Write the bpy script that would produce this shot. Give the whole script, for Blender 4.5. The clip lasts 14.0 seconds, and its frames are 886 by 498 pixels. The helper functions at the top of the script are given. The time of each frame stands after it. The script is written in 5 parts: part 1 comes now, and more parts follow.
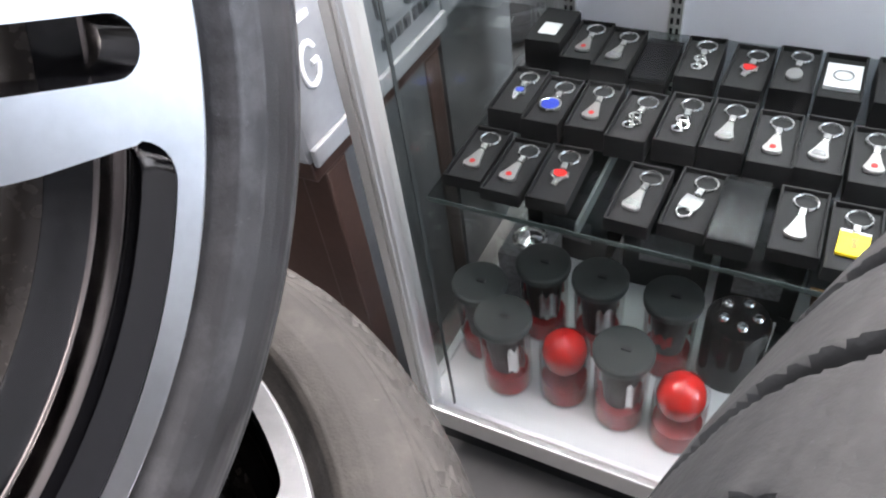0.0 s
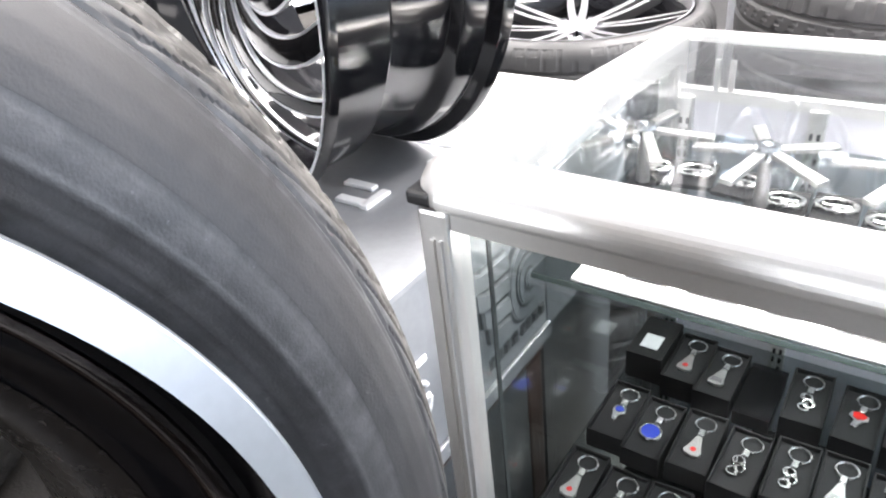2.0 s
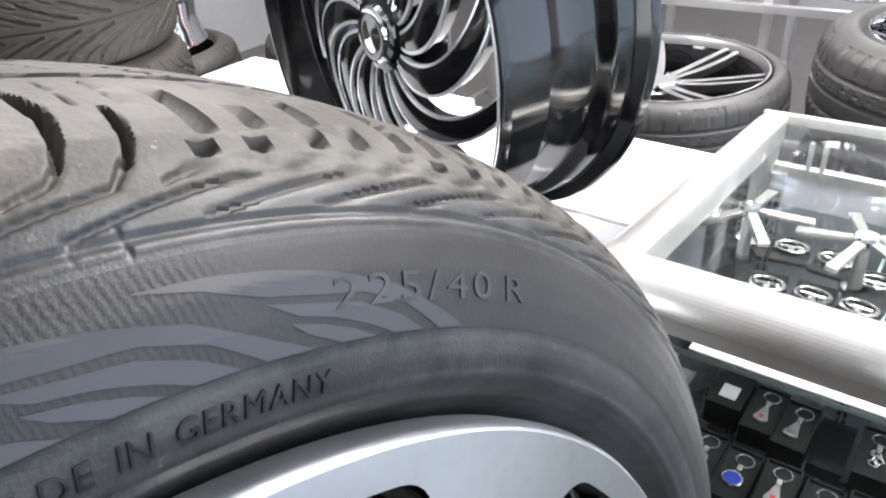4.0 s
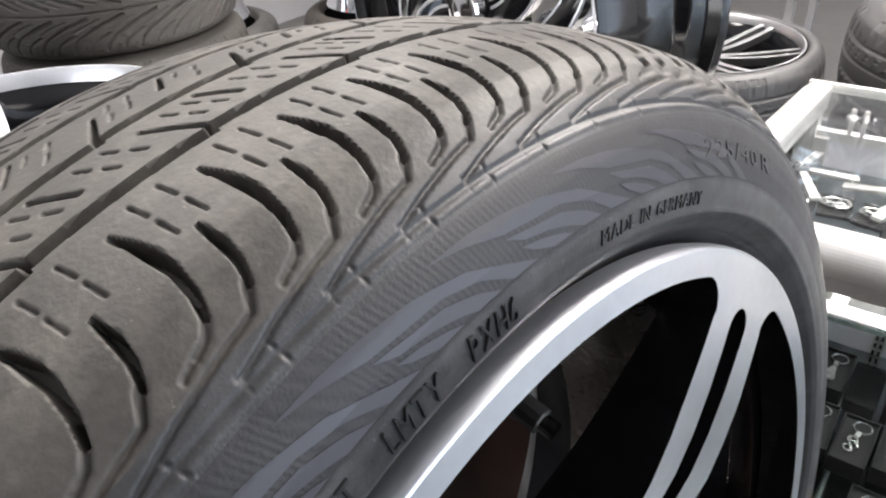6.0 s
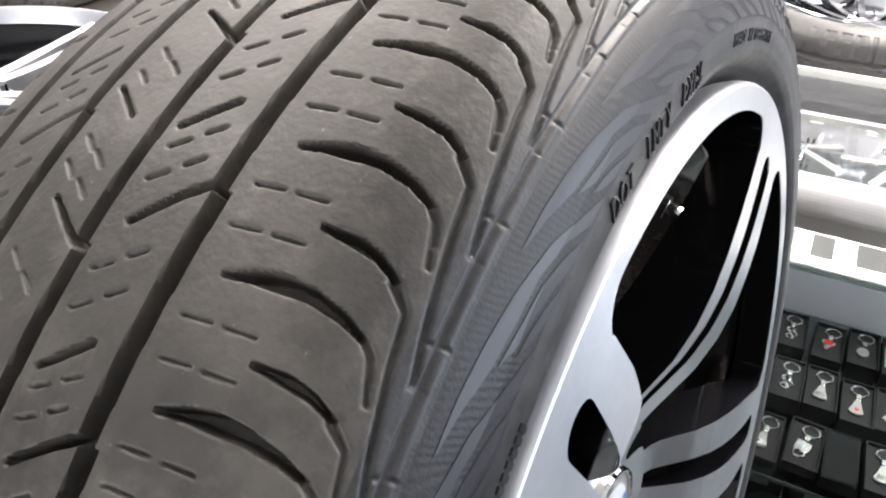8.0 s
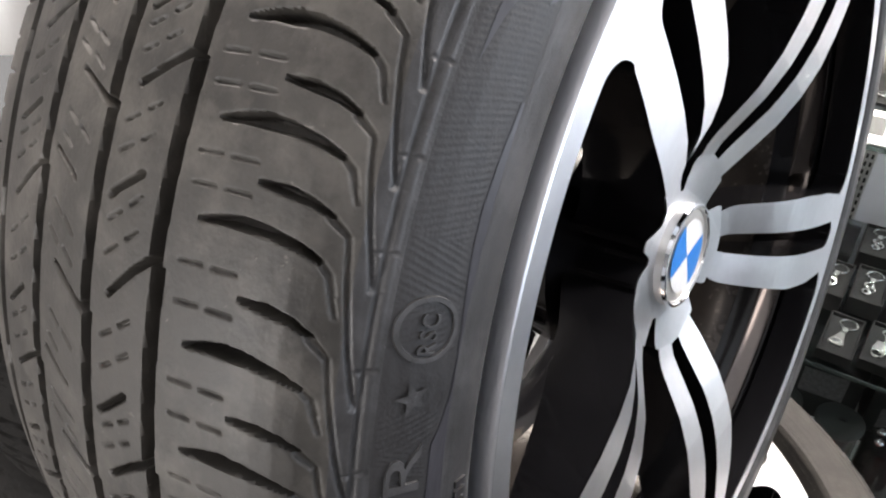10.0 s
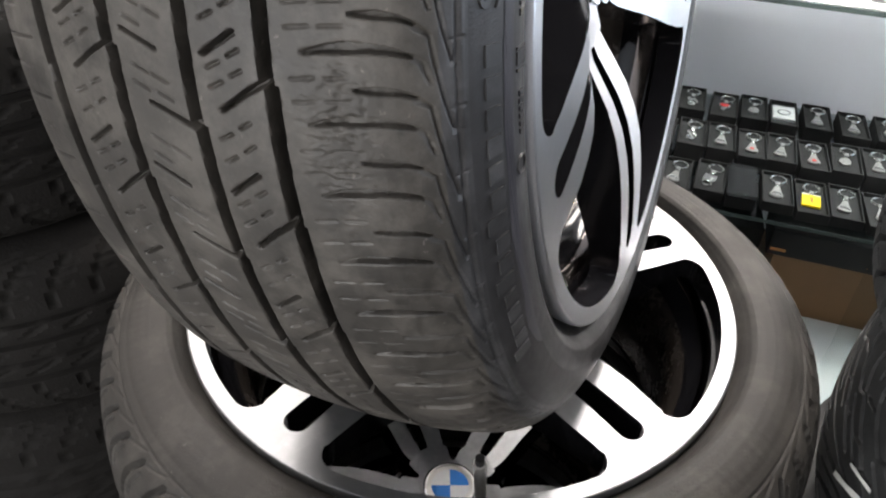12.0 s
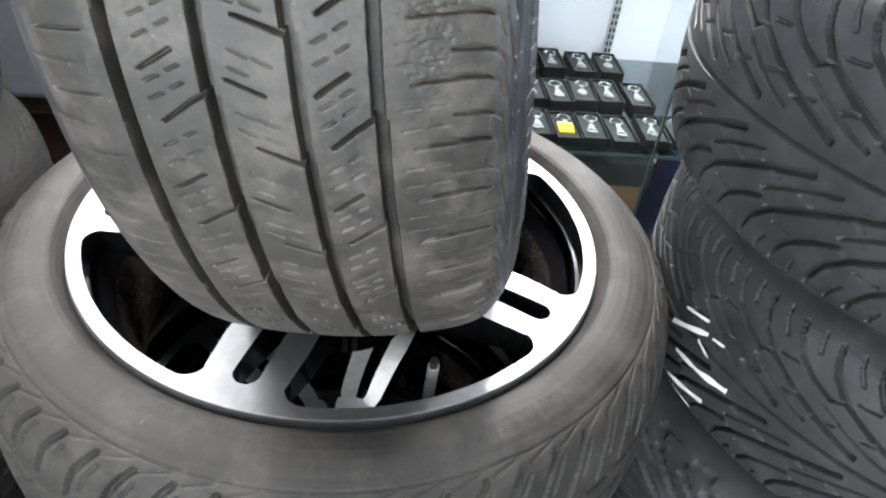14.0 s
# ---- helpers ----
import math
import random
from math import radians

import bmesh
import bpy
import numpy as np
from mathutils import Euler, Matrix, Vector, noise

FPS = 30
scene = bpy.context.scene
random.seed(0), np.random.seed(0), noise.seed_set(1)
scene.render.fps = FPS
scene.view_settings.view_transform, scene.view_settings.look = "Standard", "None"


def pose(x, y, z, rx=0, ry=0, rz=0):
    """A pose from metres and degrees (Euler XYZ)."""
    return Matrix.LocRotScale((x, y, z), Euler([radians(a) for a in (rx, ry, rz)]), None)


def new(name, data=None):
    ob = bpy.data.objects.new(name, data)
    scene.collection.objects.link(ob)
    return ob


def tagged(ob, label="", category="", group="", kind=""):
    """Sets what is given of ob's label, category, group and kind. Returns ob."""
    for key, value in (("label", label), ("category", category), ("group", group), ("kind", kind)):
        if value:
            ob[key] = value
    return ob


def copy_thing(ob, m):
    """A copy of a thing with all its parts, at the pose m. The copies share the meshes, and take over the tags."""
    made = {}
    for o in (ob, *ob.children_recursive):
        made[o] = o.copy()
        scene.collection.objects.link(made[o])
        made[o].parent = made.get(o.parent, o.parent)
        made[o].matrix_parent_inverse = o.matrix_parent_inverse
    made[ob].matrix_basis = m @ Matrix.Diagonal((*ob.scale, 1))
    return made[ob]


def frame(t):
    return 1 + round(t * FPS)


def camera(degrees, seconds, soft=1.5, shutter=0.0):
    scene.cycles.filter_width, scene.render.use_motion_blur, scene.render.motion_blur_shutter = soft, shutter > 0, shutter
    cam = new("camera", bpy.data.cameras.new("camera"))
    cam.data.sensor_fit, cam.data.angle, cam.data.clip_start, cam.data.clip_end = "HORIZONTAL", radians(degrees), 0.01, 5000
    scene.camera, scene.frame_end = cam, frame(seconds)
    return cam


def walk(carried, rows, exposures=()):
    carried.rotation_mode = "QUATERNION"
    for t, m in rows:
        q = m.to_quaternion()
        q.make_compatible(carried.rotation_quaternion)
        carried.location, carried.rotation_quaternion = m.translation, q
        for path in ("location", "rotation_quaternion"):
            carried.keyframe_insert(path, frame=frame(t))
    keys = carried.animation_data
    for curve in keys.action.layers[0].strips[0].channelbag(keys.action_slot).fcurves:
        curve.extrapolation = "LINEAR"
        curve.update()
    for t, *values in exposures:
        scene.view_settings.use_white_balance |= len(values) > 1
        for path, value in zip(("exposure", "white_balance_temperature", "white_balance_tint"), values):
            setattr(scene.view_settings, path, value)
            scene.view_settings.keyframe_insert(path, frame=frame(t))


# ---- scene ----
cam = camera(61.97, 14.0, soft=2.1)
walk(cam, [
    (0, pose(0.4292, -0.5235, 1.1091, 45.05, 6.63, 26.48)),
    (0.5, pose(0.4168, -0.4906, 1.1419, 49.17, 5.01, 27.15)),
    (1, pose(0.4007, -0.4649, 1.1999, 51.07, 5.80, 32.94)),
    (1.5, pose(0.3802, -0.4397, 1.2433, 54.46, 5.38, 33.48)),
    (2, pose(0.3587, -0.4384, 1.2942, 58.26, 5.88, 34.39)),
    (2.5, pose(0.3342, -0.4604, 1.3572, 60.44, 4.29, 37.59)),
    (2.7, pose(0.3263, -0.4688, 1.3740, 60.96, 4.52, 38.20)),
    (4.8, pose(0.2616, -0.6341, 1.4559, 57.35, 3.76, 35.59)),
    (5, pose(0.2649, -0.6515, 1.4631, 57.53, 3.84, 35.37)),
    (5.5, pose(0.2651, -0.6909, 1.4623, 57.37, 3.24, 37.67)),
    (6, pose(0.2553, -0.7277, 1.4629, 56.94, 3.81, 37.13)),
    (6.5, pose(0.2447, -0.7573, 1.4541, 56.94, 2.67, 35.55)),
    (7, pose(0.2269, -0.7830, 1.4504, 55.83, 1.34, 33.56)),
    (7.5, pose(0.2166, -0.8205, 1.4428, 56.03, 0.57, 30.87)),
    (8, pose(0.2070, -0.8540, 1.4276, 56.71, -0.65, 28.44)),
    (8.2, pose(0.2052, -0.8641, 1.4206, 56.74, -1.12, 27.99)),
    (10.3, pose(0.2519, -0.9654, 1.3088, 54.15, 1.61, 35.22)),
    (10.5, pose(0.2473, -0.9776, 1.2890, 54.80, 2.69, 34.33)),
    (11, pose(0.2282, -1.0085, 1.2589, 54.43, 2.84, 30.84)),
    (11.5, pose(0.2339, -1.0423, 1.2290, 53.04, 0.28, 25.22)),
    (12, pose(0.2325, -1.0930, 1.2177, 52.18, -1.56, 19.10)),
    (12.5, pose(0.2518, -1.1198, 1.2276, 52.05, -2.68, 18.55)),
    (13, pose(0.2718, -1.1504, 1.2273, 51.53, -3.31, 16.50)),
    (13.5, pose(0.2110, -1.1519, 1.2143, 51.54, -3.09, 7.55)),
    (14, pose(0.1062, -1.1713, 1.1993, 52.28, -5.82, -3.54)),
], exposures=[(0, 1.7, 6600, 17), (1.5, 1.45, 6650, 16), (2.5, 1.1, 6500, 11), (5, 0.5, 6650, 12), (6.5, 0.64, 6850, 13), (8, 0.85, 6900, 13), (10.5, 0.95, 7150, 15), (12, 0.95, 6950, 13), (13, 1.3, 6800, 12), (13.5, 1.5, 6650, 10), (14, 1.95, 6350, 9)]
)

# ---- world and lamps ----
world = bpy.data.worlds.new("shop_air")
scene.world = world
world.use_nodes = True
world.node_tree.nodes["Background"].inputs[0].default_value = (0.70, 0.83, 1.0, 1)
world.node_tree.nodes["Background"].inputs[1].default_value = 1.0
scene.view_settings.exposure = 0.0


def area(name, x, y, z, w, h, power, colour=(1, 1, 1), rx=0, ry=0, rz=0):
    d = bpy.data.lights.new(name, "AREA")
    d.shape, d.size, d.size_y, d.energy, d.color = "RECTANGLE", w, h, power, colour
    ob = new(name, d)
    ob.matrix_world = pose(x, y, z, rx, ry, rz)
    return ob


LAMPS = [(-1.7, 1.4, 66), (-1.5, -0.2, 40), (0.45, 1.3, 92), (1.9, 1.2, 62), (0.05, 3.2, 46), (2.6, 2.9, 26), (1.5, -2.2, 4)]
for lx, ly, lp in LAMPS:
    area("panel_light", lx, ly, 2.84, 0.5, 1.25, lp, (1.0, 0.975, 0.955))
# unseen fill lamp added under the case's front rail to brighten its back panel
area("case_fill_light", 0.68, 0.040, 0.972, 1.05, 0.012, 2.4, (0.98, 0.96, 1.0), 62, 0, 0)
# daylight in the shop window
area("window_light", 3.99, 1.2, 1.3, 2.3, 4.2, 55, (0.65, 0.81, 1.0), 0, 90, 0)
# daylight in the glazed shop door behind the camera
area("door_light", -1.2, -3.97, 1.05, 2.4, 1.9, 54, (0.96, 0.985, 1.0), 90, 0, 0)



# ---- materials ----
def mat(name, base=(0.5, 0.5, 0.5), rough=0.5, metal=0.0, vary=0.0, scale=20.0, bump=0.0, bump_scale=200.0, tint=None, spec=0.5, coat=0.0, rough_vary=0.0, turned=0.0, specks=0.0, scuffs=0.0, edges=0.0):
    """A procedural surface: two scales of colour variation, bump and gloss variation."""
    m = bpy.data.materials.new(name)
    m.use_nodes = True
    nt = m.node_tree
    b = nt.nodes["Principled BSDF"]
    b.inputs["Roughness"].default_value = rough
    b.inputs["Metallic"].default_value = metal
    b.inputs["Specular IOR Level"].default_value = spec
    b.inputs["Coat Weight"].default_value = coat
    b.inputs["Coat Roughness"].default_value = 0.06
    b.inputs["Base Color"].default_value = (*base, 1)
    tc = nt.nodes.new("ShaderNodeTexCoord")
    if vary > 0:
        n1, n2 = nt.nodes.new("ShaderNodeTexNoise"), nt.nodes.new("ShaderNodeTexNoise")
        n1.inputs["Scale"].default_value, n2.inputs["Scale"].default_value = scale, scale * 9
        n1.inputs["Detail"].default_value = n2.inputs["Detail"].default_value = 5
        mx = nt.nodes.new("ShaderNodeMath")
        mx.operation = "MULTIPLY_ADD"
        mx.inputs[1].default_value = 0.4
        add = nt.nodes.new("ShaderNodeMath")
        add.operation = "MULTIPLY"
        add.inputs[1].default_value = 0.6
        ramp = nt.nodes.new("ShaderNodeValToRGB")
        t = tint or base
        ramp.color_ramp.elements[0].position, ramp.color_ramp.elements[1].position = 0.3, 0.7
        ramp.color_ramp.elements[0].color = (*[c * (1 - vary) for c in base], 1)
        ramp.color_ramp.elements[1].color = (*[min(1, c * (1 + vary)) for c in t], 1)
        for n in (n1, n2):
            nt.links.new(tc.outputs["Object"], n.inputs["Vector"])
        nt.links.new(n2.outputs["Fac"], mx.inputs[0])
        nt.links.new(n1.outputs["Fac"], add.inputs[0])
        nt.links.new(add.outputs[0], mx.inputs[2])
        nt.links.new(mx.outputs[0], ramp.inputs["Fac"])
        colour = ramp.outputs["Color"]
        # pale scuffs in patches, and small light specks
        for amount, sc, lo, hi, pale in ((scuffs, scale * 2.2, 0.47, 0.64, 2.7), (specks, 240.0, 0.66, 0.70, 6.0)):
            if amount > 0:
                ns, rs, mr2 = nt.nodes.new("ShaderNodeTexNoise"), nt.nodes.new("ShaderNodeValToRGB"), nt.nodes.new("ShaderNodeMix")
                ns.inputs["Scale"].default_value, ns.inputs["Detail"].default_value = sc, 6
                ns.inputs["Roughness"].default_value = 0.68
                rs.color_ramp.elements[0].position, rs.color_ramp.elements[1].position = lo, hi
                rs.color_ramp.elements[0].color, rs.color_ramp.elements[1].color = (0, 0, 0, 1), (amount, amount, amount, 1)
                mr2.data_type = "RGBA"
                mr2.inputs[7].default_value = (*[min(0.6, c * pale) for c in base], 1)
                nt.links.new(tc.outputs["Object"], ns.inputs["Vector"])
                nt.links.new(ns.outputs["Fac"], rs.inputs["Fac"])
                nt.links.new(rs.outputs["Color"], mr2.inputs[0])
                nt.links.new(colour, mr2.inputs[6])
                colour = mr2.outputs[2]
        if edges > 0:
            # worn edges show paler
            ge, re, me2 = nt.nodes.new("ShaderNodeNewGeometry"), nt.nodes.new("ShaderNodeValToRGB"), nt.nodes.new("ShaderNodeMix")
            re.color_ramp.elements[0].position, re.color_ramp.elements[1].position = 0.53, 0.62
            re.color_ramp.elements[0].color, re.color_ramp.elements[1].color = (0, 0, 0, 1), (edges, edges, edges, 1)
            me2.data_type = "RGBA"
            me2.inputs[7].default_value = (*[c * 3.2 for c in base], 1)
            nt.links.new(ge.outputs["Pointiness"], re.inputs["Fac"])
            nt.links.new(re.outputs["Color"], me2.inputs[0])
            nt.links.new(colour, me2.inputs[6])
            colour = me2.outputs[2]
        nt.links.new(colour, b.inputs["Base Color"])
        if rough_vary > 0:
            mr = nt.nodes.new("ShaderNodeMapRange")
            mr.inputs["To Min"].default_value = max(0.02, rough - rough_vary)
            mr.inputs["To Max"].default_value = min(1, rough + rough_vary)
            mr.inputs["From Min"].default_value, mr.inputs["From Max"].default_value = 0.3, 0.7
            nt.links.new(mx.outputs[0], mr.inputs["Value"])
            nt.links.new(mr.outputs["Result"], b.inputs["Roughness"])
    if bump > 0:
        nb, bp = nt.nodes.new("ShaderNodeTexNoise"), nt.nodes.new("ShaderNodeBump")
        nb.inputs["Scale"].default_value = bump_scale
        nb.inputs["Detail"].default_value = 4
        bp.inputs["Strength"].default_value = bump
        bp.inputs["Distance"].default_value = 0.002
        nt.links.new(tc.outputs["Object"], nb.inputs["Vector"])
        nt.links.new(nb.outputs["Fac"], bp.inputs["Height"])
        nt.links.new(bp.outputs["Normal"], b.inputs["Normal"])
    if turned > 0:
        # fine concentric marks left by the lathe
        tg = nt.nodes.new("ShaderNodeTangent")
        tg.direction_type, tg.axis = "RADIAL", "X"
        b.inputs["Anisotropic"].default_value, b.inputs["Anisotropic Rotation"].default_value = 0.45, 0.25
        nt.links.new(tg.outputs["Tangent"], b.inputs["Tangent"])
        wv, bw = nt.nodes.new("ShaderNodeTexWave"), nt.nodes.new("ShaderNodeBump")
        wv.wave_type, wv.rings_direction = "RINGS", "X"
        wv.inputs["Scale"].default_value, wv.inputs["Distortion"].default_value = 1100.0, 2.0
        wv.inputs["Detail"].default_value = 3
        bw.inputs["Strength"].default_value, bw.inputs["Distance"].default_value = turned, 0.0004
        nt.links.new(tc.outputs["Object"], wv.inputs["Vector"])
        nt.links.new(wv.outputs["Fac"], bw.inputs["Height"])
        nt.links.new(bw.outputs["Normal"], b.inputs["Normal"])
    return m


def glass_mat(name, tint=(0.95, 0.97, 0.965), rough=0.0):
    m = bpy.data.materials.new(name)
    m.use_nodes = True
    nt = m.node_tree
    nt.nodes.remove(nt.nodes["Principled BSDF"])
    g, tr, mix, lw, po, ma = (nt.nodes.new("ShaderNode" + k) for k in ("BsdfGlossy", "BsdfTransparent", "MixShader", "LayerWeight", "Math", "Math"))
    g.inputs["Roughness"].default_value = rough
    tr.inputs["Color"].default_value = (*tint, 1)
    lw.inputs["Blend"].default_value = 0.5
    po.operation, ma.operation = "POWER", "MULTIPLY_ADD"
    po.inputs[1].default_value = 4.5
    ma.inputs[1].default_value, ma.inputs[2].default_value = 0.8, 0.022
    nt.links.new(lw.outputs["Facing"], po.inputs[0])
    nt.links.new(po.outputs[0], ma.inputs[0])
    nt.links.new(ma.outputs[0], mix.inputs[0])
    nt.links.new(tr.outputs[0], mix.inputs[1])
    nt.links.new(g.outputs[0], mix.inputs[2])
    nt.links.new(mix.outputs[0], nt.nodes["Material Output"].inputs["Surface"])
    return m


RUBBER = mat("tread_rubber", (0.0318, 0.0290, 0.0256), 0.56, vary=0.46, scale=15, bump=0.13, bump_scale=460, tint=(0.0435, 0.0398, 0.0352), rough_vary=0.09, spec=0.5, specks=0.6, scuffs=0.95, edges=0.22)
SIDEWALL = mat("sidewall_rubber", (0.031, 0.031, 0.0325), 0.46, vary=0.45, scale=16, bump=0.10, bump_scale=1000, rough_vary=0.12, scuffs=0.55, specks=0.3)
# sidewall rubber darkened in base colour for the shade between the fine hatching ribs
HATCH_SHADED = mat("hatch_shaded_rubber", (0.024, 0.0237, 0.025), 0.5, vary=0.35, scale=16, bump=0.1, bump_scale=900, rough_vary=0.1, spec=0.45)
RUBBER_DARK = mat("dark_rubber", (0.03, 0.029, 0.028), 0.6, vary=0.3, scale=12, bump=0.2, bump_scale=600, rough_vary=0.1)
POLISHED = mat("machined_aluminium", (0.78, 0.80, 0.84), 0.40, 1.0, vary=0.06, scale=22, rough_vary=0.02, turned=0.035, scuffs=0.02)
GLOSS_BLACK = mat("gloss_black_paint", (0.006, 0.006, 0.007), 0.1, 0.0, vary=0.2, scale=25, spec=0.45)
CHROME = mat("chrome", (0.85, 0.86, 0.88), 0.08, 1.0, vary=0.04, scale=40)
ALU = mat("anodised_aluminium", (0.80, 0.79, 0.77), 0.32, 0.75, vary=0.04, scale=30, bump=0.02, bump_scale=700)
GLASS = glass_mat("clear_glass")
WHITE = mat("white_laminate", (0.82, 0.83, 0.84), 0.35, vary=0.04, scale=8)
BLACK_PLASTIC = mat("black_plastic", (0.012, 0.012, 0.013), 0.4, vary=0.2, scale=30)
CARD_BLACK = mat("black_card", (0.0055, 0.0055, 0.006), 0.62, spec=0.25, vary=0.25, scale=40, bump=0.1, bump_scale=600)
SHELF_PANEL = mat("pale_grey_panel", (0.84, 0.82, 0.88), 0.5, vary=0.05, scale=5)
GREY_BOX = mat("silver_grey_paint", (0.29, 0.30, 0.315), 0.42, 0.25, vary=0.14, scale=9, bump=0.06, bump_scale=120, rough_vary=0.1)
CONCRETE = mat("grey_floor_tile", (0.11, 0.107, 0.104), 0.45, vary=0.15, scale=4, bump=0.05, bump_scale=90)
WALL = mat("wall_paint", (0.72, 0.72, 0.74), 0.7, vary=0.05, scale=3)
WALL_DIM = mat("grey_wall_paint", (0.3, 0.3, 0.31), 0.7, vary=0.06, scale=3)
CEILING = mat("ceiling_board", (0.75, 0.75, 0.76), 0.8, vary=0.04, scale=6)

# ---- small building helpers ----
def part(name, bm, material, parent=None, label="", smooth=False):
    """Links a bmesh as one mesh object under a thing or a part."""
    me = bpy.data.meshes.new(name)
    bm.normal_update()
    bm.to_mesh(me)
    bm.free()
    me.materials.append(material)
    if smooth:
        for p in me.polygons:
            p.use_smooth = True
        me.set_sharp_from_angle(angle=radians(38))
    ob = new(name, me)
    ob.parent = parent
    if label:
        tagged(ob, label)
    return ob


def thing(name, m, label, category, group="", kind=""):
    ob = new(name)
    ob.empty_display_size = 0.05
    ob.matrix_world = m
    return tagged(ob, label, category, group, kind)


def box(bm, x0, x1, y0, y1, z0, z1, bevel=0.0, seg=2):
    vs = [bm.verts.new((x, y, z)) for z in (z0, z1) for y in (y0, y1) for x in (x0, x1)]
    fs = [bm.faces.new([vs[i] for i in q]) for q in ((0, 2, 3, 1), (4, 5, 7, 6), (0, 1, 5, 4), (2, 6, 7, 3), (0, 4, 6, 2), (1, 3, 7, 5))]
    if bevel > 0:
        es = list({e for f in fs for e in f.edges})
        bmesh.ops.bevel(bm, geom=es, offset=bevel, segments=seg, profile=0.6, affect="EDGES")
    return bm


def boxed(x0, x1, y0, y1, z0, z1, bevel=0.0, seg=2):
    return box(bmesh.new(), x0, x1, y0, y1, z0, z1, bevel, seg)


def solid(name, x0, x1, y0, y1, z0, z1, material, label="", category="", kind="", bevel=0.0, parent=None):
    ob = part(name, boxed(x0, x1, y0, y1, z0, z1, bevel), material, parent)
    return tagged(ob, label, category, "", kind)


def lathe(profile, n=96, axis="x", bm=None, closed=False):
    """Turns (along, radius) points about an axis."""
    bm = bm or bmesh.new()
    rings = []
    for a, r in profile:
        ring = []
        for i in range(n):
            t = 2 * math.pi * i / n
            c, s = r * math.cos(t), r * math.sin(t)
            ring.append(bm.verts.new((a, c, s) if axis == "x" else (c, s, a)))
        rings.append(ring)
    pairs = list(zip(rings, rings[1:])) + ([(rings[-1], rings[0])] if closed else [])
    for p, q in pairs:
        for i in range(n):
            j = (i + 1) % n
            bm.faces.new((p[i], p[j], q[j], q[i]))
    bmesh.ops.recalc_face_normals(bm, faces=bm.faces)
    return bm


def rod(bm, p, q, r, n=10):
    p, q = Vector(p), Vector(q)
    turn = (q - p).to_track_quat("Z", "Y").to_matrix().to_4x4()
    bmesh.ops.create_cone(bm, cap_ends=True, segments=n, radius1=r, radius2=r, depth=(q - p).length, matrix=Matrix.Translation((p + q) / 2) @ turn)
    return bm


def ring(bm, centre, r_big, r_small, m=None, n=24, k=8):
    """A torus about z at centre, turned by m."""
    m = Matrix.Translation(centre) @ (m or Matrix())
    vs = [[bm.verts.new(m @ Vector(((r_big + r_small * math.cos(b)) * math.cos(a), (r_big + r_small * math.cos(b)) * math.sin(a), r_small * math.sin(b))))
           for b in (2 * math.pi * j / k for j in range(k))] for a in (2 * math.pi * i / n for i in range(n))]
    for i in range(n):
        for j in range(k):
            bm.faces.new((vs[i][j], vs[(i + 1) % n][j], vs[(i + 1) % n][(j + 1) % k], vs[i][(j + 1) % k]))
    return bm


# ---- the shop's shell ----
solid("floor", -4.2, 4.2, -4.2, 5.2, -0.1, 0.0, CONCRETE, "grey tiled shop floor", "floor", "structure")
solid("ceiling", -4.2, 4.2, -4.2, 5.2, 2.9, 3.0, CEILING, "white ceiling board", "ceiling", "structure")
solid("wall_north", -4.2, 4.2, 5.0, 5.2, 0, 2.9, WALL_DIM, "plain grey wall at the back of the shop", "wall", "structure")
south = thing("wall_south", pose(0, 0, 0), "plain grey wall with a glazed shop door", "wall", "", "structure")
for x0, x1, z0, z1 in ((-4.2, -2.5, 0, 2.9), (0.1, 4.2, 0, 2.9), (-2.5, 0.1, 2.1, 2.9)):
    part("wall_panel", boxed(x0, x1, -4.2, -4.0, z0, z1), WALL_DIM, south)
door = thing("door_1", pose(0, 0, 0), "glazed double shop door with white frame", "door", "", "structure")
for x0, x1, z0, z1 in ((-2.5, 0.1, 2.03, 2.1), (-2.5, -2.42, 0, 2.03), (0.02, 0.1, 0, 2.03), (-1.26, -1.14, 0, 2.03), (-2.42, -1.26, 0, 0.1), (-1.14, 0.02, 0, 0.1)):
    part("door_frame", boxed(x0, x1, -4.13, -4.07, z0, z1, 0.004), WHITE, door)
east = thing("wall_east", pose(0, 0, 0), "plain light wall with a wide shop window", "wall", "", "structure")
for y0, y1, z0, z1 in ((-4.0, -1.0, 0, 2.9), (3.4, 5.0, 0, 2.9), (-1.0, 3.4, 0, 0.1), (-1.0, 3.4, 2.5, 2.9)):
    part("wall_panel", boxed(4.0, 4.2, y0, y1, z0, z1), WALL, east)
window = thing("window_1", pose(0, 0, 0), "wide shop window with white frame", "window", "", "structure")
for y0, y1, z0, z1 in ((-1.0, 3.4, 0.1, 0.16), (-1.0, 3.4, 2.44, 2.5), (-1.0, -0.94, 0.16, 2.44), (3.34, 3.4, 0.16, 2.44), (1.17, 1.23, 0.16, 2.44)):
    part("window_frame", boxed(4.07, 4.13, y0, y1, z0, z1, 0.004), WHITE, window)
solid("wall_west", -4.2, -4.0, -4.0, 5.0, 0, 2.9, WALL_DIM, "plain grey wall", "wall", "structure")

BRIGHT_METAL = mat("bare_bright_metal", (0.21, 0.185, 0.175), 0.13, 1.0, vary=0.15, scale=20, rough_vary=0.06)
BARE_METAL = mat("bare_brown_metal", (0.04, 0.034, 0.03), 0.26, 0.45, vary=0.25, scale=20, rough_vary=0.08)

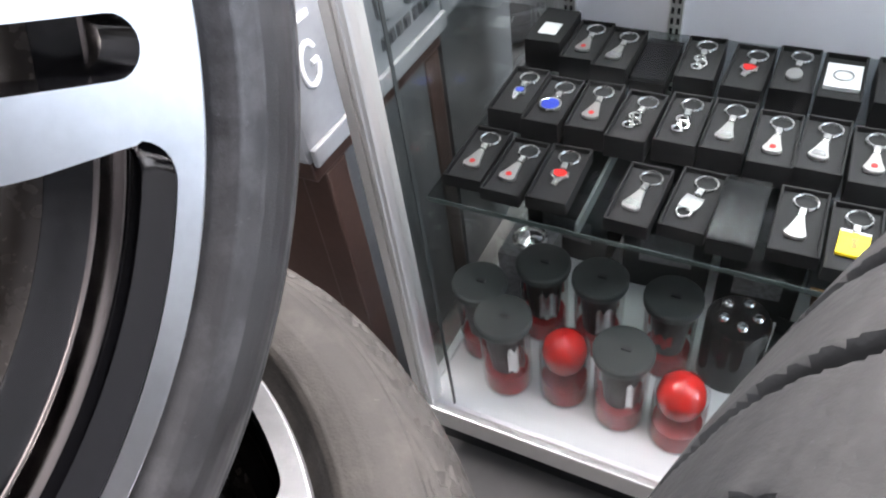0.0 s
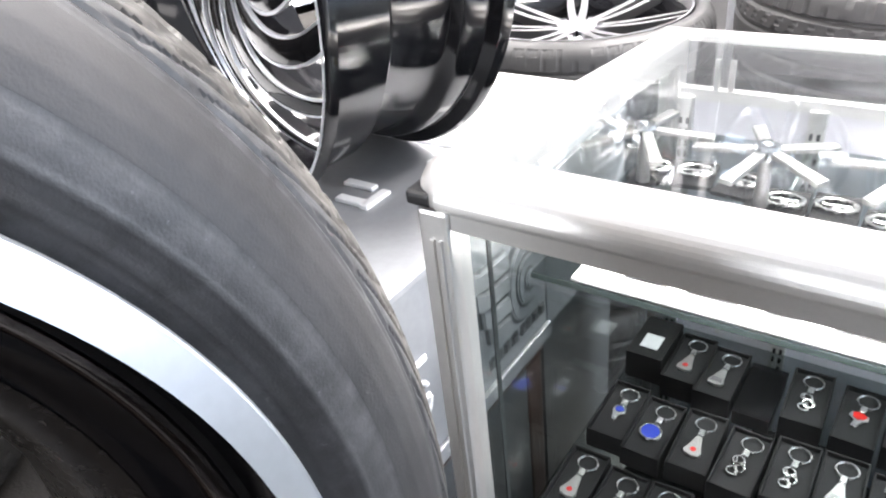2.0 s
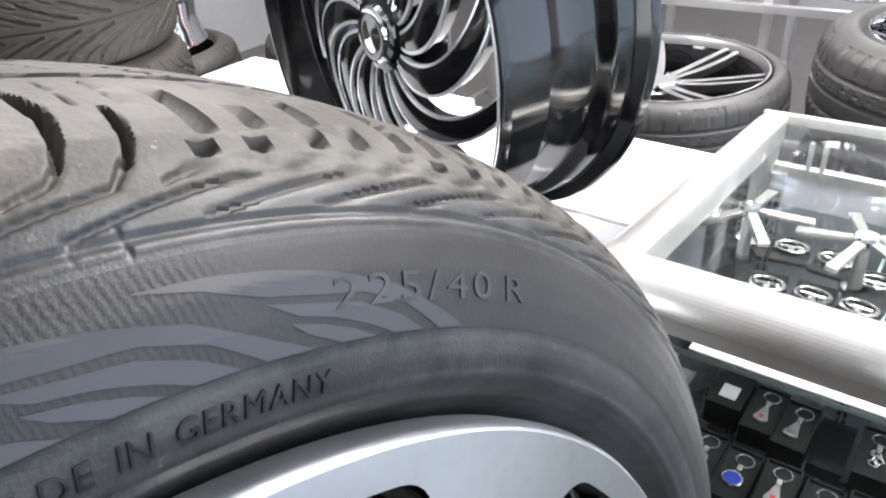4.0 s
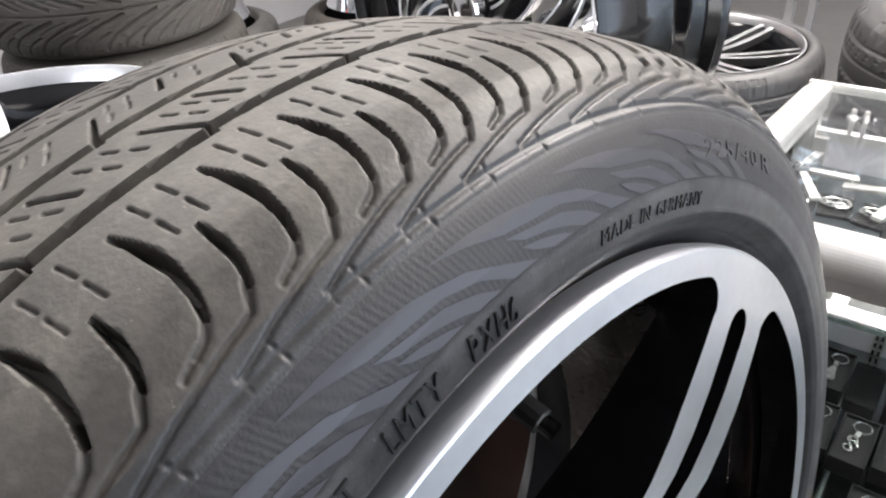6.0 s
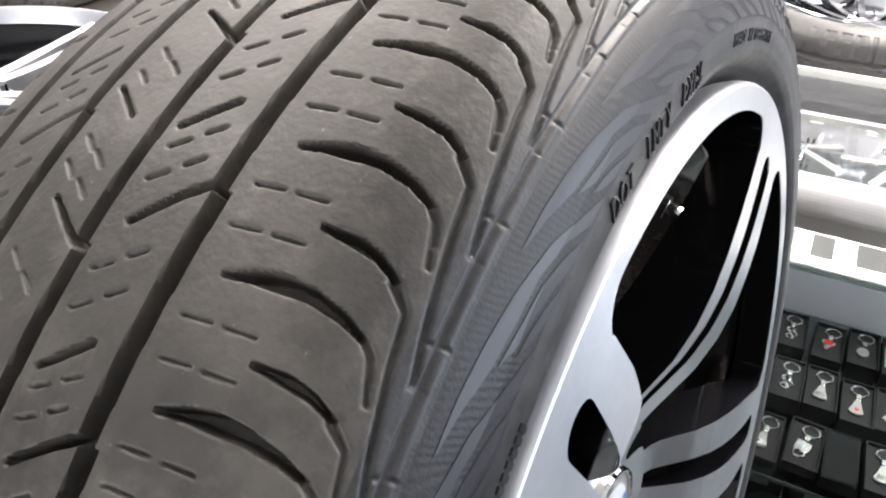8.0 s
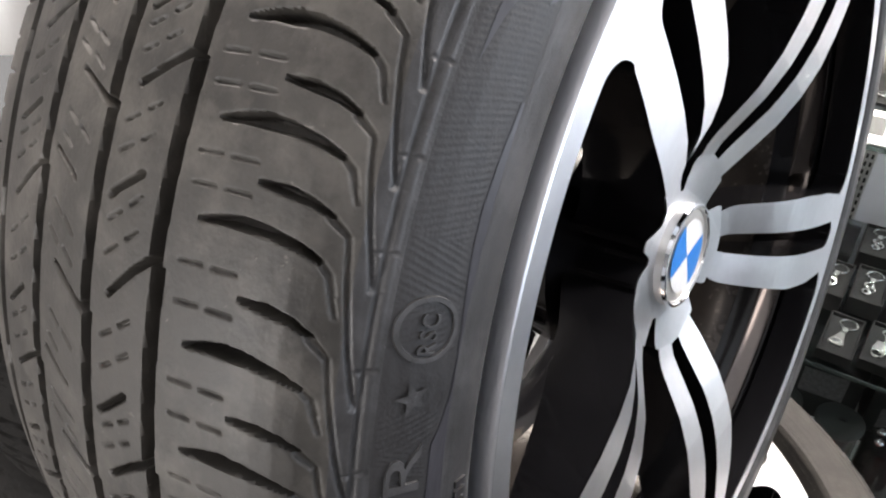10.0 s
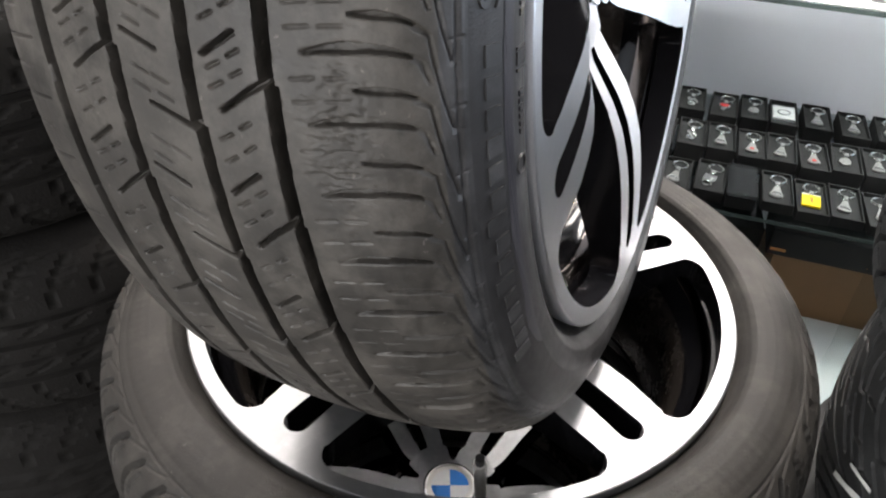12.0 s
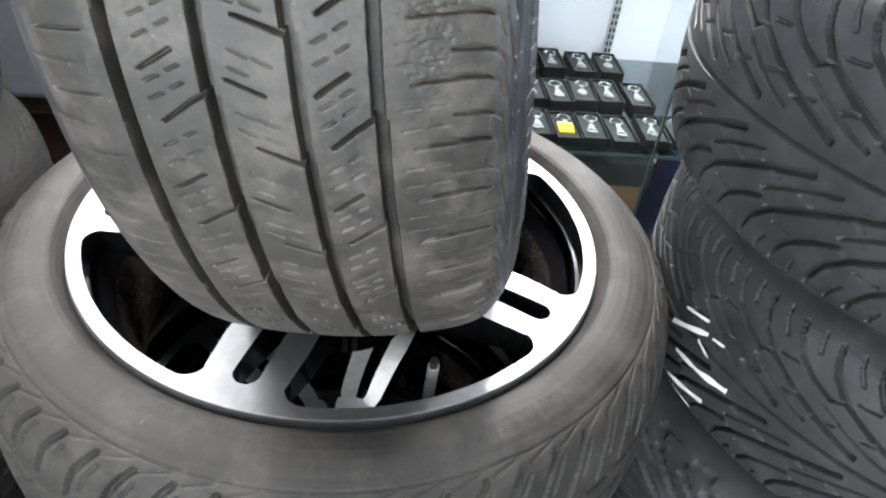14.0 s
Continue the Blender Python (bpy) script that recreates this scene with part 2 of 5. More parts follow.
# ---- tyres ----
HALF = [(0.0, 0.3265), (0.01, 0.32635), (0.02, 0.3259), (0.03, 0.32515), (0.04, 0.3241), (0.05, 0.32275), (0.06, 0.3211), (0.07, 0.3190), (0.076, 0.3172),
        (0.082, 0.3146), (0.087, 0.3112), (0.0913, 0.3068), (0.0947, 0.3026), (0.0974, 0.2985), (0.1005, 0.2930), (0.1034, 0.2870), (0.1056, 0.2800),
        (0.1068, 0.2725), (0.1071, 0.2650), (0.1066, 0.2590), (0.1048, 0.2552), (0.1010, 0.2518), (0.0960, 0.2484), (0.0915, 0.2444), (0.0885, 0.2395)]
_hx = np.array([a for a, _ in HALF]) * 1000
_hr = np.array([r for _, r in HALF]) * 1000
_hs = np.concatenate([[0], np.cumsum(np.hypot(np.diff(_hx), np.diff(_hr)))])
S_END = _hs[-1]


def s_of_x(x):
    """Arc length over the tread, in mm from the crown, of a place x mm to the side."""
    return math.copysign(float(np.interp(abs(x), _hx[:18], _hs[:18])), x)


def s_of_r(r):
    """Arc length at which the outer sidewall has the radius r, in mm."""
    return float(np.interp(-r, -_hr, _hs))


def on_tyre(theta, s, lift=0.0, scale_x=1.0):
    """The place on the tyre's surface at the angle theta (degrees) and arc length s (mm), lift mm above it."""
    a = abs(s)
    x, r = np.interp(a, _hs, _hx), np.interp(a, _hs, _hr)
    d = 0.4
    tx = np.interp(a + d, _hs, _hx) - np.interp(a - d, _hs, _hx)
    tr = np.interp(a + d, _hs, _hr) - np.interp(a - d, _hs, _hr)
    n = math.hypot(tx, tr) or 1
    x, r = x - tr / n * lift, r + tx / n * lift
    t = radians(theta)
    return Vector((math.copysign(x, s) * scale_x, r * math.cos(t), r * math.sin(t))) / 1000


def tyre_grid(name, thetas, ss, depth, parent, mats, split, wide=1.0, label="", crisp=0.9, band=None):
    """A tyre's skin: rows of arc length by angles, pushed in by depth (mm), tread and sidewall in two materials."""
    a = np.abs(ss)
    x = np.sign(ss) * np.interp(a, _hs, _hx)
    r = np.interp(a, _hs, _hr)
    tx, tr = np.gradient(x, ss), np.gradient(r, ss)
    n = np.hypot(tx, tr)
    nx, nr = -tr / n, tx / n
    th = np.radians(thetas)
    X = x[None, :] - nx[None, :] * depth
    R = r[None, :] - nr[None, :] * depth
    co = np.stack([X * wide, R * np.cos(th)[:, None], R * np.sin(th)[:, None]], -1).reshape(-1, 3) / 1000
    m, k = len(thetas), len(ss)
    i = np.arange(m)[:, None] * k + np.arange(k - 1)[None, :]
    j = np.roll(np.arange(m), -1)[:, None] * k + np.arange(k - 1)[None, :]
    quads = np.stack([i, i + 1, j + 1, j], -1).reshape(-1, 4)
    me = bpy.data.meshes.new(name)
    me.vertices.add(len(co))
    me.vertices.foreach_set("co", co.astype(np.float32).ravel())
    me.loops.add(quads.size)
    me.loops.foreach_set("vertex_index", quads.astype(np.int32).ravel())
    me.polygons.add(len(quads))
    me.polygons.foreach_set("loop_start", np.arange(0, quads.size, 4, dtype=np.int32))
    # groove walls are crisp, the rest is rounded
    dq = np.broadcast_to(depth, (m, k)).ravel()[quads]
    wall = (dq.max(1) - dq.min(1)) >= crisp
    me.polygons.foreach_set("use_smooth", np.ones(len(quads), bool))
    for mt in mats:
        me.materials.append(mt)
    side = (a[:-1] > split).astype(np.int32)
    if band:
        side[(ss[:-1] > band[0]) & (ss[:-1] < band[1])] = 2
    me.polygons.foreach_set("material_index", np.tile(side, m))
    me.update(calc_edges=True)
    le = np.zeros(quads.size, np.int32)
    me.loops.foreach_get("edge_index", le)
    hard = np.bincount(le, np.repeat(wall, 4), len(me.edges))
    soft = np.bincount(le, np.repeat(~wall, 4), len(me.edges))
    me.attributes.new("sharp_edge", "BOOLEAN", "EDGE").data.foreach_set("value", (hard > 0) & (soft > 0))
    ob = new(name, me)
    ob.parent = parent
    if label:
        tagged(ob, label)
    return ob


def groove(P, S, pitch, pts, width, deep, ramp=0.85, period=1.0, taper=None, shallow=1.0):
    """Depth of a groove that runs through pts (phase, s mm) and comes again every period."""
    out = np.zeros_like(P)
    s0, s1 = min(q[1] for q in pts) - width - 1, max(q[1] for q in pts) + width + 1
    cols = np.where((S[0] > s0) & (S[0] < s1))[0]
    if len(cols) == 0:
        return out
    c0, c1 = cols[0], cols[-1] + 1
    p, s, pm = P[:, c0:c1], S[:, c0:c1], pitch[:, c0:c1]
    span = max(q[0] for q in pts) - min(q[0] for q in pts)
    mid = (max(q[0] for q in pts) + min(q[0] for q in pts)) / 2
    base = p - mid
    near = base - period * np.round(base / period)
    best = np.zeros_like(p)
    copies = (0,) if span < 0.7 * period else (-1, 0, 1)
    for c in copies:
        q = near + c * period + mid
        for n, ((pa, sa), (pb, sb)) in enumerate(zip(pts, pts[1:])):
            ax, bx = (pb - pa) * pm, sb - sa
            ux, uy = (q - pa) * pm, s - sa
            t = np.clip((ux * ax + uy * bx) / (ax * ax + bx * bx + 1e-9), 0, 1)
            d = np.hypot(ux - t * ax, uy - t * bx)
            w = width if taper is None else width + (taper - width) * (n + t) / (len(pts) - 1)
            run = shallow + (1 - shallow) * np.clip((n + t) / (len(pts) - 1) / 0.45, 0, 1)
            best = np.maximum(best, np.clip((w / 2 - d) / ramp + 0.5, 0, 1) * run)
    out[:, c0:c1] = best * deep
    return out


PITCHES = [92.7, 97.7, 102.2, 106.8, 111.5, 116.35, 122.3, 128.85, 135.2, 140.9, 145.7, 150.5, 155.3, 160.05, 166.3, 172.0, 176.7, 181.05, 185.45, 190.35, 195.8]


# place across the tread (mm), width, sideways step, phase and period
MAIN_GROOVES = ((39.2, 5.4, 0.9, 0.47, 2), (7.0, 5.4, 0.8, 1.12, 2), (-27.5, 5.4, 0.9, 0.05, 2), (-61, 5.0, 0.2, 0.5, 2))


def touring_depth(thetas, ss):
    """Grooves, sipes and shoulder lines of the worn touring tyre, in mm."""
    g = [92.7 - 5.2 * k for k in range(35, 0, -1)] + PITCHES + [195.8 + 5.25 * k for k in range(1, 25)]
    idx = np.arange(len(g)) - 35 - 7
    p = np.interp(thetas, g, idx)
    pm = np.gradient(thetas, p) * math.pi / 180 * 324
    pm = np.convolve(np.pad(pm, 20, mode="edge"), np.ones(41) / 41, "valid")
    P, S = np.broadcast_to(p[:, None], (len(p), len(ss))), np.broadcast_to(ss[None, :], (len(p), len(ss)))
    M = np.broadcast_to(pm[:, None], P.shape)
    s = s_of_x
    D = np.zeros(P.shape)

    def add(pts, width, deep, period=1.0, **kw):
        np.maximum(D, groove(P, S, M, [(a, s(x)) for a, x in pts], width, deep, period=period, **kw), out=D)

    # the four main grooves, stepping sideways where a slanted groove runs into them
    for x0, w, step, start, per in MAIN_GROOVES:
        f = np.mod(P - start, per) / per
        c = s(x0) + step * (1 - 2 * f) * (1 - 0.6 * np.clip((thetas - 184) / 16, 0, 1))[:, None]
        np.maximum(D, np.clip((w / 2 - np.abs(S - c)) / 0.6 + 0.5, 0, 1) * 6.2, out=D)
    # outer shoulder: long curved grooves, shorter ones between, and rows of dashes
    add([(0.0, 52.8), (-0.05, 60), (-0.07, 67)], 1.3, 5.2, taper=4.0, shallow=0.6)
    add([(-0.07, 67), (-0.065, 74), (-0.01, 82), (0.07, 87)], 4.0, 5.2, taper=1.4)
    add([(0.07, 87), (0.16, 89.2), (0.3, 90.2)], 1.8, 1.4)
    add([(0.3, 90.0), (0.46, 91.2)], 1.1, 1.6)
    add([(0.5, 69.5), (0.51, 77)], 1.2, 4.4, taper=2.8)
    add([(0.51, 77), (0.55, 83), (0.64, 87.8)], 2.8, 4.4, taper=1.3)
    add([(0.66, 87.6), (0.8, 91.2)], 2.4, 1.6, taper=1.3)
    add([(0.8, 91.2), (1.15, 92.2), (1.75, 94.4), (2.2, 96.2)], 1.3, 1.7)
    for ph in (0.34, 0.66):
        add([(ph + 0.02, 47.6), (ph, 55.2)], 0.8, 1.7, ramp=0.7)
        add([(ph, 59.4), (ph - 0.01, 66.8)], 0.8, 1.7, ramp=0.7)
    # line on the shoulder's foot with its ticks
    np.maximum(D, np.clip((1.7 / 2 - np.abs(S - s(97.1))) / 0.6 + 0.5, 0, 1) * 1.1, out=D)
    add([(-0.1, 95.8), (-0.13, 98.4)], 1.1, 0.8)
    add([(0.23, 95.9), (0.22, 97.6)], 1.1, 0.8)
    # second rib and its mirror inside: slanted grooves, thick cuts and short sipes
    for x, sh in ((0, 0.0), (-66.5, -0.42)):
        add([(0.43 + sh, 37.5 + x), (0.58 + sh, 30 + x), (0.87 + sh, 18.5 + x)], 2.3 if x == 0 else 1.5, 4.6, period=2, taper=1.6 if x == 0 else 1.2)
        add([(1.77 + sh, 27.5 + x), (2.07 + sh, 14.5 + x)], 2.0 if x == 0 else 1.4, 4.2, period=2, taper=1.7 if x == 0 else 1.2)
        for ph in (0.0, 0.28, 1.02, 1.34):
            add([(ph + sh, 29.2 + x), (ph + 0.09 + sh, 24.6 + x)], 0.9, 2.0, period=2, ramp=0.7)
            add([(ph + 0.17 + sh, 20.7 + x), (ph + 0.26 + sh, 15.5 + x)], 0.9, 2.0, period=2, ramp=0.7)
    # centre rib
    add([(0.85, -13.5), (1.15, 4.5)], 1.3, 3.6, period=2, taper=2.1)
    add([(-0.2, -20.5), (0.06, -6.5)], 1.4, 3.0, period=2)
    for ph, xa, xb in ((0.3, -18, -12), (0.42, -10, -4), (0.55, -19, -13), (0.68, -9, -3), (1.35, -17, -11), (1.5, -8, -2), (1.62, -18, -12)):
        add([(ph, xa), (ph + 0.12, xb)], 0.95, 1.6, period=2, ramp=0.62)
    # inner shoulder
    add([(0.1, -70), (0.12, -88)], 1.3, 2.0)
    add([(0.6, -76), (0.62, -92)], 1.0, 1.4)
    # fine hatching on the sidewall
    band = np.clip((S - s_of_r(294.5)) / 1.5, 0, 1) * np.clip((s_of_r(273.0) - S) / 1.5, 0, 1)
    D = D - 0.11 * band * (0.5 + 0.5 * np.sin(P * M * 2 * math.pi / 2.2 + 1.1 * S))
    # mould rings on the sidewall
    for r, w, d in ((258.5, 1.4, -0.35), (271.0, 0.8, 0.3), (297.0, 0.8, -0.3), (249.5, 1.2, 0.4)):
        D = D + np.clip((w / 2 - np.abs(S - s_of_r(r))) / 0.5 + 0.5, 0, 1) * d
    # the lower front of the outer shoulder is worn nearly smooth
    D = D * (1 + 0.45 * np.clip((D - 1.8) / 2.2, 0, 1))
    worn = np.clip((thetas - 170) / 14, 0, 1)[:, None] * np.clip((S - s(44)) / 6, 0, 1) * np.clip((s(91) - S) / 5, 0, 1)
    sipe = np.clip((thetas - 190) / 14, 0, 1)[:, None] * (D < 7.5) * (D > 0.8)
    D = D * (1 - 0.55 * worn) * (1 - 0.4 * sipe)
    # a torn, pitted patch on the outer shoulder
    pits = np.random.default_rng(7).random(D.shape)
    for _ in range(2):
        pits = (pits + np.roll(pits, 1, 0) + np.roll(pits, -1, 0) + np.roll(pits, 1, 1) + np.roll(pits, -1, 1)) / 5
    torn = np.exp(-((np.asarray(thetas) - 185.5) / 5.0) ** 2)[:, None] * np.exp(-((S - s(62)) / 11) ** 2)
    return D + np.clip(pits - 0.50, 0, 1) * 6 * torn


def leaf(bm, t0, upper, lower):
    """A crescent on the sidewall, its tip at the angle t0; edges as (angle, radius) from the tip."""
    n = 18
    m = 5
    up, down = [], []
    for i in range(n + 1):
        for edge, row in ((upper, up), (lower, down)):
            k = i / n * (len(edge) - 1)
            t = np.interp(k, range(len(edge)), [q[0] for q in edge])
            r = np.interp(k, range(len(edge)), [q[1] for q in edge])
            row.append((t, r))
    grid = [[bm.verts.new(on_tyre(t0 + a[0] + (b[0] - a[0]) * j / m, s_of_r(a[1] + (b[1] - a[1]) * j / m), 0.28)) for j in range(m + 1)] for a, b in zip(up, down)]
    for p, q in zip(grid, grid[1:]):
        for j in range(m):
            bm.faces.new((p[j], q[j], q[j + 1], p[j + 1]))


def glyph(ch, size):
    """One letter as a flat bmesh, its middle at the origin, and its width."""
    cu = bpy.data.curves.new("letter", "FONT")
    cu.body, cu.size, cu.extrude, cu.resolution_u = ch, size, 0.0, 3
    ob = bpy.data.objects.new("letter", cu)
    scene.collection.objects.link(ob)
    me = ob.evaluated_get(bpy.context.evaluated_depsgraph_get()).to_mesh()
    bm = bmesh.new()
    bm.from_mesh(me)
    bpy.data.objects.remove(ob)
    bpy.data.curves.remove(cu)
    xs = [v.co.x for v in bm.verts] or [0, 0.3 * size]
    return bm, min(xs), max(xs)


def sidewall_text(name, body, theta, r, size, parent, material, lift=0.45, squeeze=1.0, flip=1):
    """Raised lettering round the sidewall, read along the falling or rising angle, as one part."""
    out = bmesh.new()
    at = 0.0
    for ch in body:
        if ch == " ":
            at += size * 0.45
            continue
        bm, x0, x1 = glyph(ch, size)
        bmesh.ops.triangulate(bm, faces=bm.faces)
        top = {}
        for v in bm.verts:
            a = theta - flip * (at + (v.co.x - x0) * squeeze) / r * 180 / math.pi
            rr = r + flip * v.co.y
            top[v] = (out.verts.new(on_tyre(a, s_of_r(rr), lift)), out.verts.new(on_tyre(a, s_of_r(rr), -0.1)))
        for f in bm.faces:
            out.faces.new([top[v][0] for v in f.verts])
        for e in bm.edges:
            if len(e.link_faces) == 1:
                a, b = e.verts
                out.faces.new((top[a][0], top[b][0], top[b][1], top[a][1]))
        at += ((x1 - x0) + size * 0.16) * squeeze
        bm.free()
    bmesh.ops.recalc_face_normals(out, faces=out.faces)
    return part(name, out, material, parent)


def sidewall_bars(name, theta, r, sizes, height, parent, material, gap=1.6, lift=0.5, flip=1):
    """A row of raised bars that stands for lettering."""
    out = bmesh.new()
    at = 0.0
    for w in sizes:
        a0, a1 = theta - flip * at / r * 57.2958, theta - flip * (at + w) / r * 57.2958
        n = max(2, int(w / 2))
        vs = []
        for l in (lift, -0.1):
            vs.append([[out.verts.new(on_tyre(a0 + (a1 - a0) * i / n, s_of_r(r + h), l)) for i in range(n + 1)] for h in (-height / 2, height / 2)])
        for i in range(n):
            out.faces.new((vs[0][0][i], vs[0][0][i + 1], vs[0][1][i + 1], vs[0][1][i]))
            for h in (0, 1):
                out.faces.new((vs[0][h][i], vs[0][h][i + 1], vs[1][h][i + 1], vs[1][h][i]))
        for i in (0, n):
            out.faces.new((vs[0][0][i], vs[0][1][i], vs[1][1][i], vs[1][0][i]))
        at += w + gap
    bmesh.ops.recalc_face_normals(out, faces=out.faces)
    return part(name, out, material, parent)


# ---- the alloy rim with five twin spokes ----
def pair_half(r):
    return float(np.interp(r, [0.045, 0.06, 0.07, 0.085, 0.10, 0.14, 0.18, 0.21, 0.24], [0.0126, 0.0225, 0.0265, 0.0285, 0.030, 0.0345, 0.035, 0.0328, 0.0325]))


def slot_half(r):
    return float(np.interp(r, [0.055, 0.07, 0.10, 0.14, 0.18, 0.21], [0.0035, 0.0066, 0.0083, 0.0094, 0.0100, 0.0106]))


def face_x(r):
    return float(np.interp(r, [0.035, 0.045, 0.057, 0.07, 0.085, 0.10, 0.12, 0.14, 0.16, 0.18, 0.20, 0.2345, 0.236], [0.0650, 0.0650, 0.0672, 0.0720, 0.0805, 0.0888, 0.0963, 0.1008, 0.1032, 0.1045, 0.1050, 0.1050, 0.1056]))


def rim_outlines(turn):
    wins, slots = [], []
    for k in range(5):
        a, b = radians(turn + 72 * k), radians(turn + 72 * k + 72)
        ro, rho = 0.2315, 0.017
        pts = []
        left = lambda r: a + math.asin(pair_half(r) / r)
        right = lambda r: b - math.asin(pair_half(r) / r)
        rs = np.linspace(0.06, ro - rho, 24)
        pts += [(r, left(r)) for r in rs]
        e = left(ro - rho * 0.4)
        pts += [(ro - rho + rho * math.sin(u), e + rho * (1 - math.cos(u)) / ro) for u in np.linspace(0.15, math.pi / 2, 8)]
        f0, f1 = pts[-1][1], right(ro - rho * 0.4) - rho / ro
        pts += [(ro, f0 + (f1 - f0) * i / 22) for i in range(1, 22)]
        e2 = right(ro - rho * 0.4)
        pts += [(ro - rho + rho * math.sin(u), e2 - rho * (1 - math.cos(u)) / ro) for u in np.linspace(math.pi / 2, 0.15, 8)]
        pts += [(r, right(r)) for r in reversed(rs)]
        g1, g0 = right(0.06), left(0.06)
        for i in range(1, 14):
            f = i / 14
            dip = 0.019 * math.exp(-((f - 0.5) / 0.26) ** 4)
            pts.append((0.06 - dip, g1 + (g0 - g1) * f))
        wins.append([(r * math.cos(t), r * math.sin(t)) for r, t in pts])
        rs = np.linspace(0.062, 0.209, 22)
        c, s = math.cos(a), math.sin(a)
        loc = [(r, slot_half(r)) for r in rs] + [(0.209 + 0.0112 * math.cos(u), 0.0108 * math.sin(u)) for u in np.linspace(math.pi / 2, -math.pi / 2, 11)[1:-1]] + [(r, -slot_half(r)) for r in reversed(rs)]
        slots.append([(y * c - w * s, y * s + w * c) for y, w in loc])
    return wins, slots


def alloy_rim(w, turn, face=None, body=None, cap=True):
    face, body = face or POLISHED, body or GLOSS_BLACK
    wins, slots = rim_outlines(turn)
    outer = [(0.2425 * math.cos(2 * math.pi * i / 160), 0.2425 * math.sin(2 * math.pi * i / 160)) for i in range(160)]
    bm = bmesh.new()
    edges = []
    for loop in [outer] + wins + slots:
        vs = [bm.verts.new((0, y, z)) for y, z in loop]
        edges += [bm.edges.new((vs[i], vs[(i + 1) % len(vs)])) for i in range(len(vs))]
    bmesh.ops.triangle_fill(bm, edges=edges, use_beauty=True, use_dissolve=False, normal=(1, 0, 0))
    for v in bm.verts:
        v.co.x = face_x(math.hypot(v.co.y, v.co.z))
    bmesh.ops.recalc_face_normals(bm, faces=bm.faces)
    if sum(f.normal.x for f in bm.faces) < 0:
        bmesh.ops.reverse_faces(bm, faces=bm.faces)
    part("rim_face", bm, face, w, "machined bright twin-spoke face")
    # painted flanks of the spokes and openings
    bm = bmesh.new()
    for loop in wins + slots:
        rows = []
        for d in (0.0006, 0.004, 0.03):
            row = []
            for y, z in loop:
                r = math.hypot(y, z)
                dd = d if d < 0.01 else (0.022 + 0.022 * min(1, max(0, (0.22 - r) / 0.1)))
                row.append(bm.verts.new((face_x(r) - dd, y, z)))
            rows.append(row)
        n = len(loop)
        for p, q in zip(rows, rows[1:]):
            for i in range(n):
                bm.faces.new((p[i], p[(i + 1) % n], q[(i + 1) % n], q[i]))
    bmesh.ops.recalc_face_normals(bm, faces=bm.faces)
    part("spoke_flank", bm, body, w, "gloss black painted spoke flanks", smooth=True)
    bm = bmesh.new()
    edges = []
    for loop in [outer] + wins + slots:
        vs = [bm.verts.new((0, y, z)) for y, z in loop]
        edges += [bm.edges.new((vs[i], vs[(i + 1) % len(vs)])) for i in range(len(vs))]
    bmesh.ops.triangle_fill(bm, edges=edges, use_beauty=True, use_dissolve=False, normal=(1, 0, 0))
    for v in bm.verts:
        r = math.hypot(v.co.y, v.co.z)
        v.co.x = face_x(r) - (0.022 + 0.022 * min(1, max(0, (0.22 - r) / 0.1)))
    bmesh.ops.recalc_face_normals(bm, faces=bm.faces)
    part("spoke_back", bm, body, w)
    # barrel, bright lip and hub
    part("barrel", lathe([(0.082, 0.2365), (0.08, 0.229), (0.066, 0.2255), (0.058, 0.216), (0.04, 0.2035), (0.0, 0.197), (-0.05, 0.2), (-0.072, 0.216), (-0.095, 0.2225), (-0.1, 0.24),
                          (-0.104, 0.2415), (-0.104, 0.244), (-0.09, 0.246), (-0.086, 0.236), (-0.06, 0.226), (0.0, 0.207), (0.05, 0.226), (0.075, 0.2385)], 128, closed=True), body, w, "black painted barrel", smooth=True)
    part("rim_lip", lathe([(0.105, 0.2418), (0.1056, 0.2426), (0.1052, 0.2436), (0.1035, 0.2444), (0.100, 0.2446), (0.093, 0.2430), (0.09, 0.2405), (0.094, 0.238), (0.101, 0.2405)], 160, closed=True), face, w, smooth=True)
    part("slope_band", lathe([(0.0790, 0.2281), (0.0775, 0.2280), (0.0668, 0.2253), (0.0652, 0.2241), (0.0648, 0.2236)], 128), BRIGHT_METAL, w, "bare bright metal band inside the barrel", smooth=True)
    part("barrel_band", lathe([(0.0520, 0.2114), (0.0512, 0.2106), (0.0402, 0.2030), (0.02, 0.1996), (0.0, 0.1963), (-0.02, 0.1975), (-0.046, 0.1990)], 128), BARE_METAL, w, "bare brownish metal band inside the barrel", smooth=True)
    part("hub_pad", lathe([(0.0, 0.001), (0.0, 0.075), (0.022, 0.078), (0.026, 0.05), (0.026, 0.001)], 48), body, w, smooth=True)
    if cap:
        c = part("centre_cap", lathe([(0.050, 0.0318), (0.0695, 0.0316), (0.0715, 0.0304), (0.0712, 0.0288), (0.0702, 0.0283), (0.0705, 0.02), (0.0707, 0.0004)], 48), ALU, w, "silver centre cap with blue and white quarters", smooth=True)
        part("cap_ring", lathe([(0.0700, 0.0322), (0.0722, 0.0316), (0.0724, 0.0302), (0.071, 0.0296)], 48), CHROME, c, smooth=True)
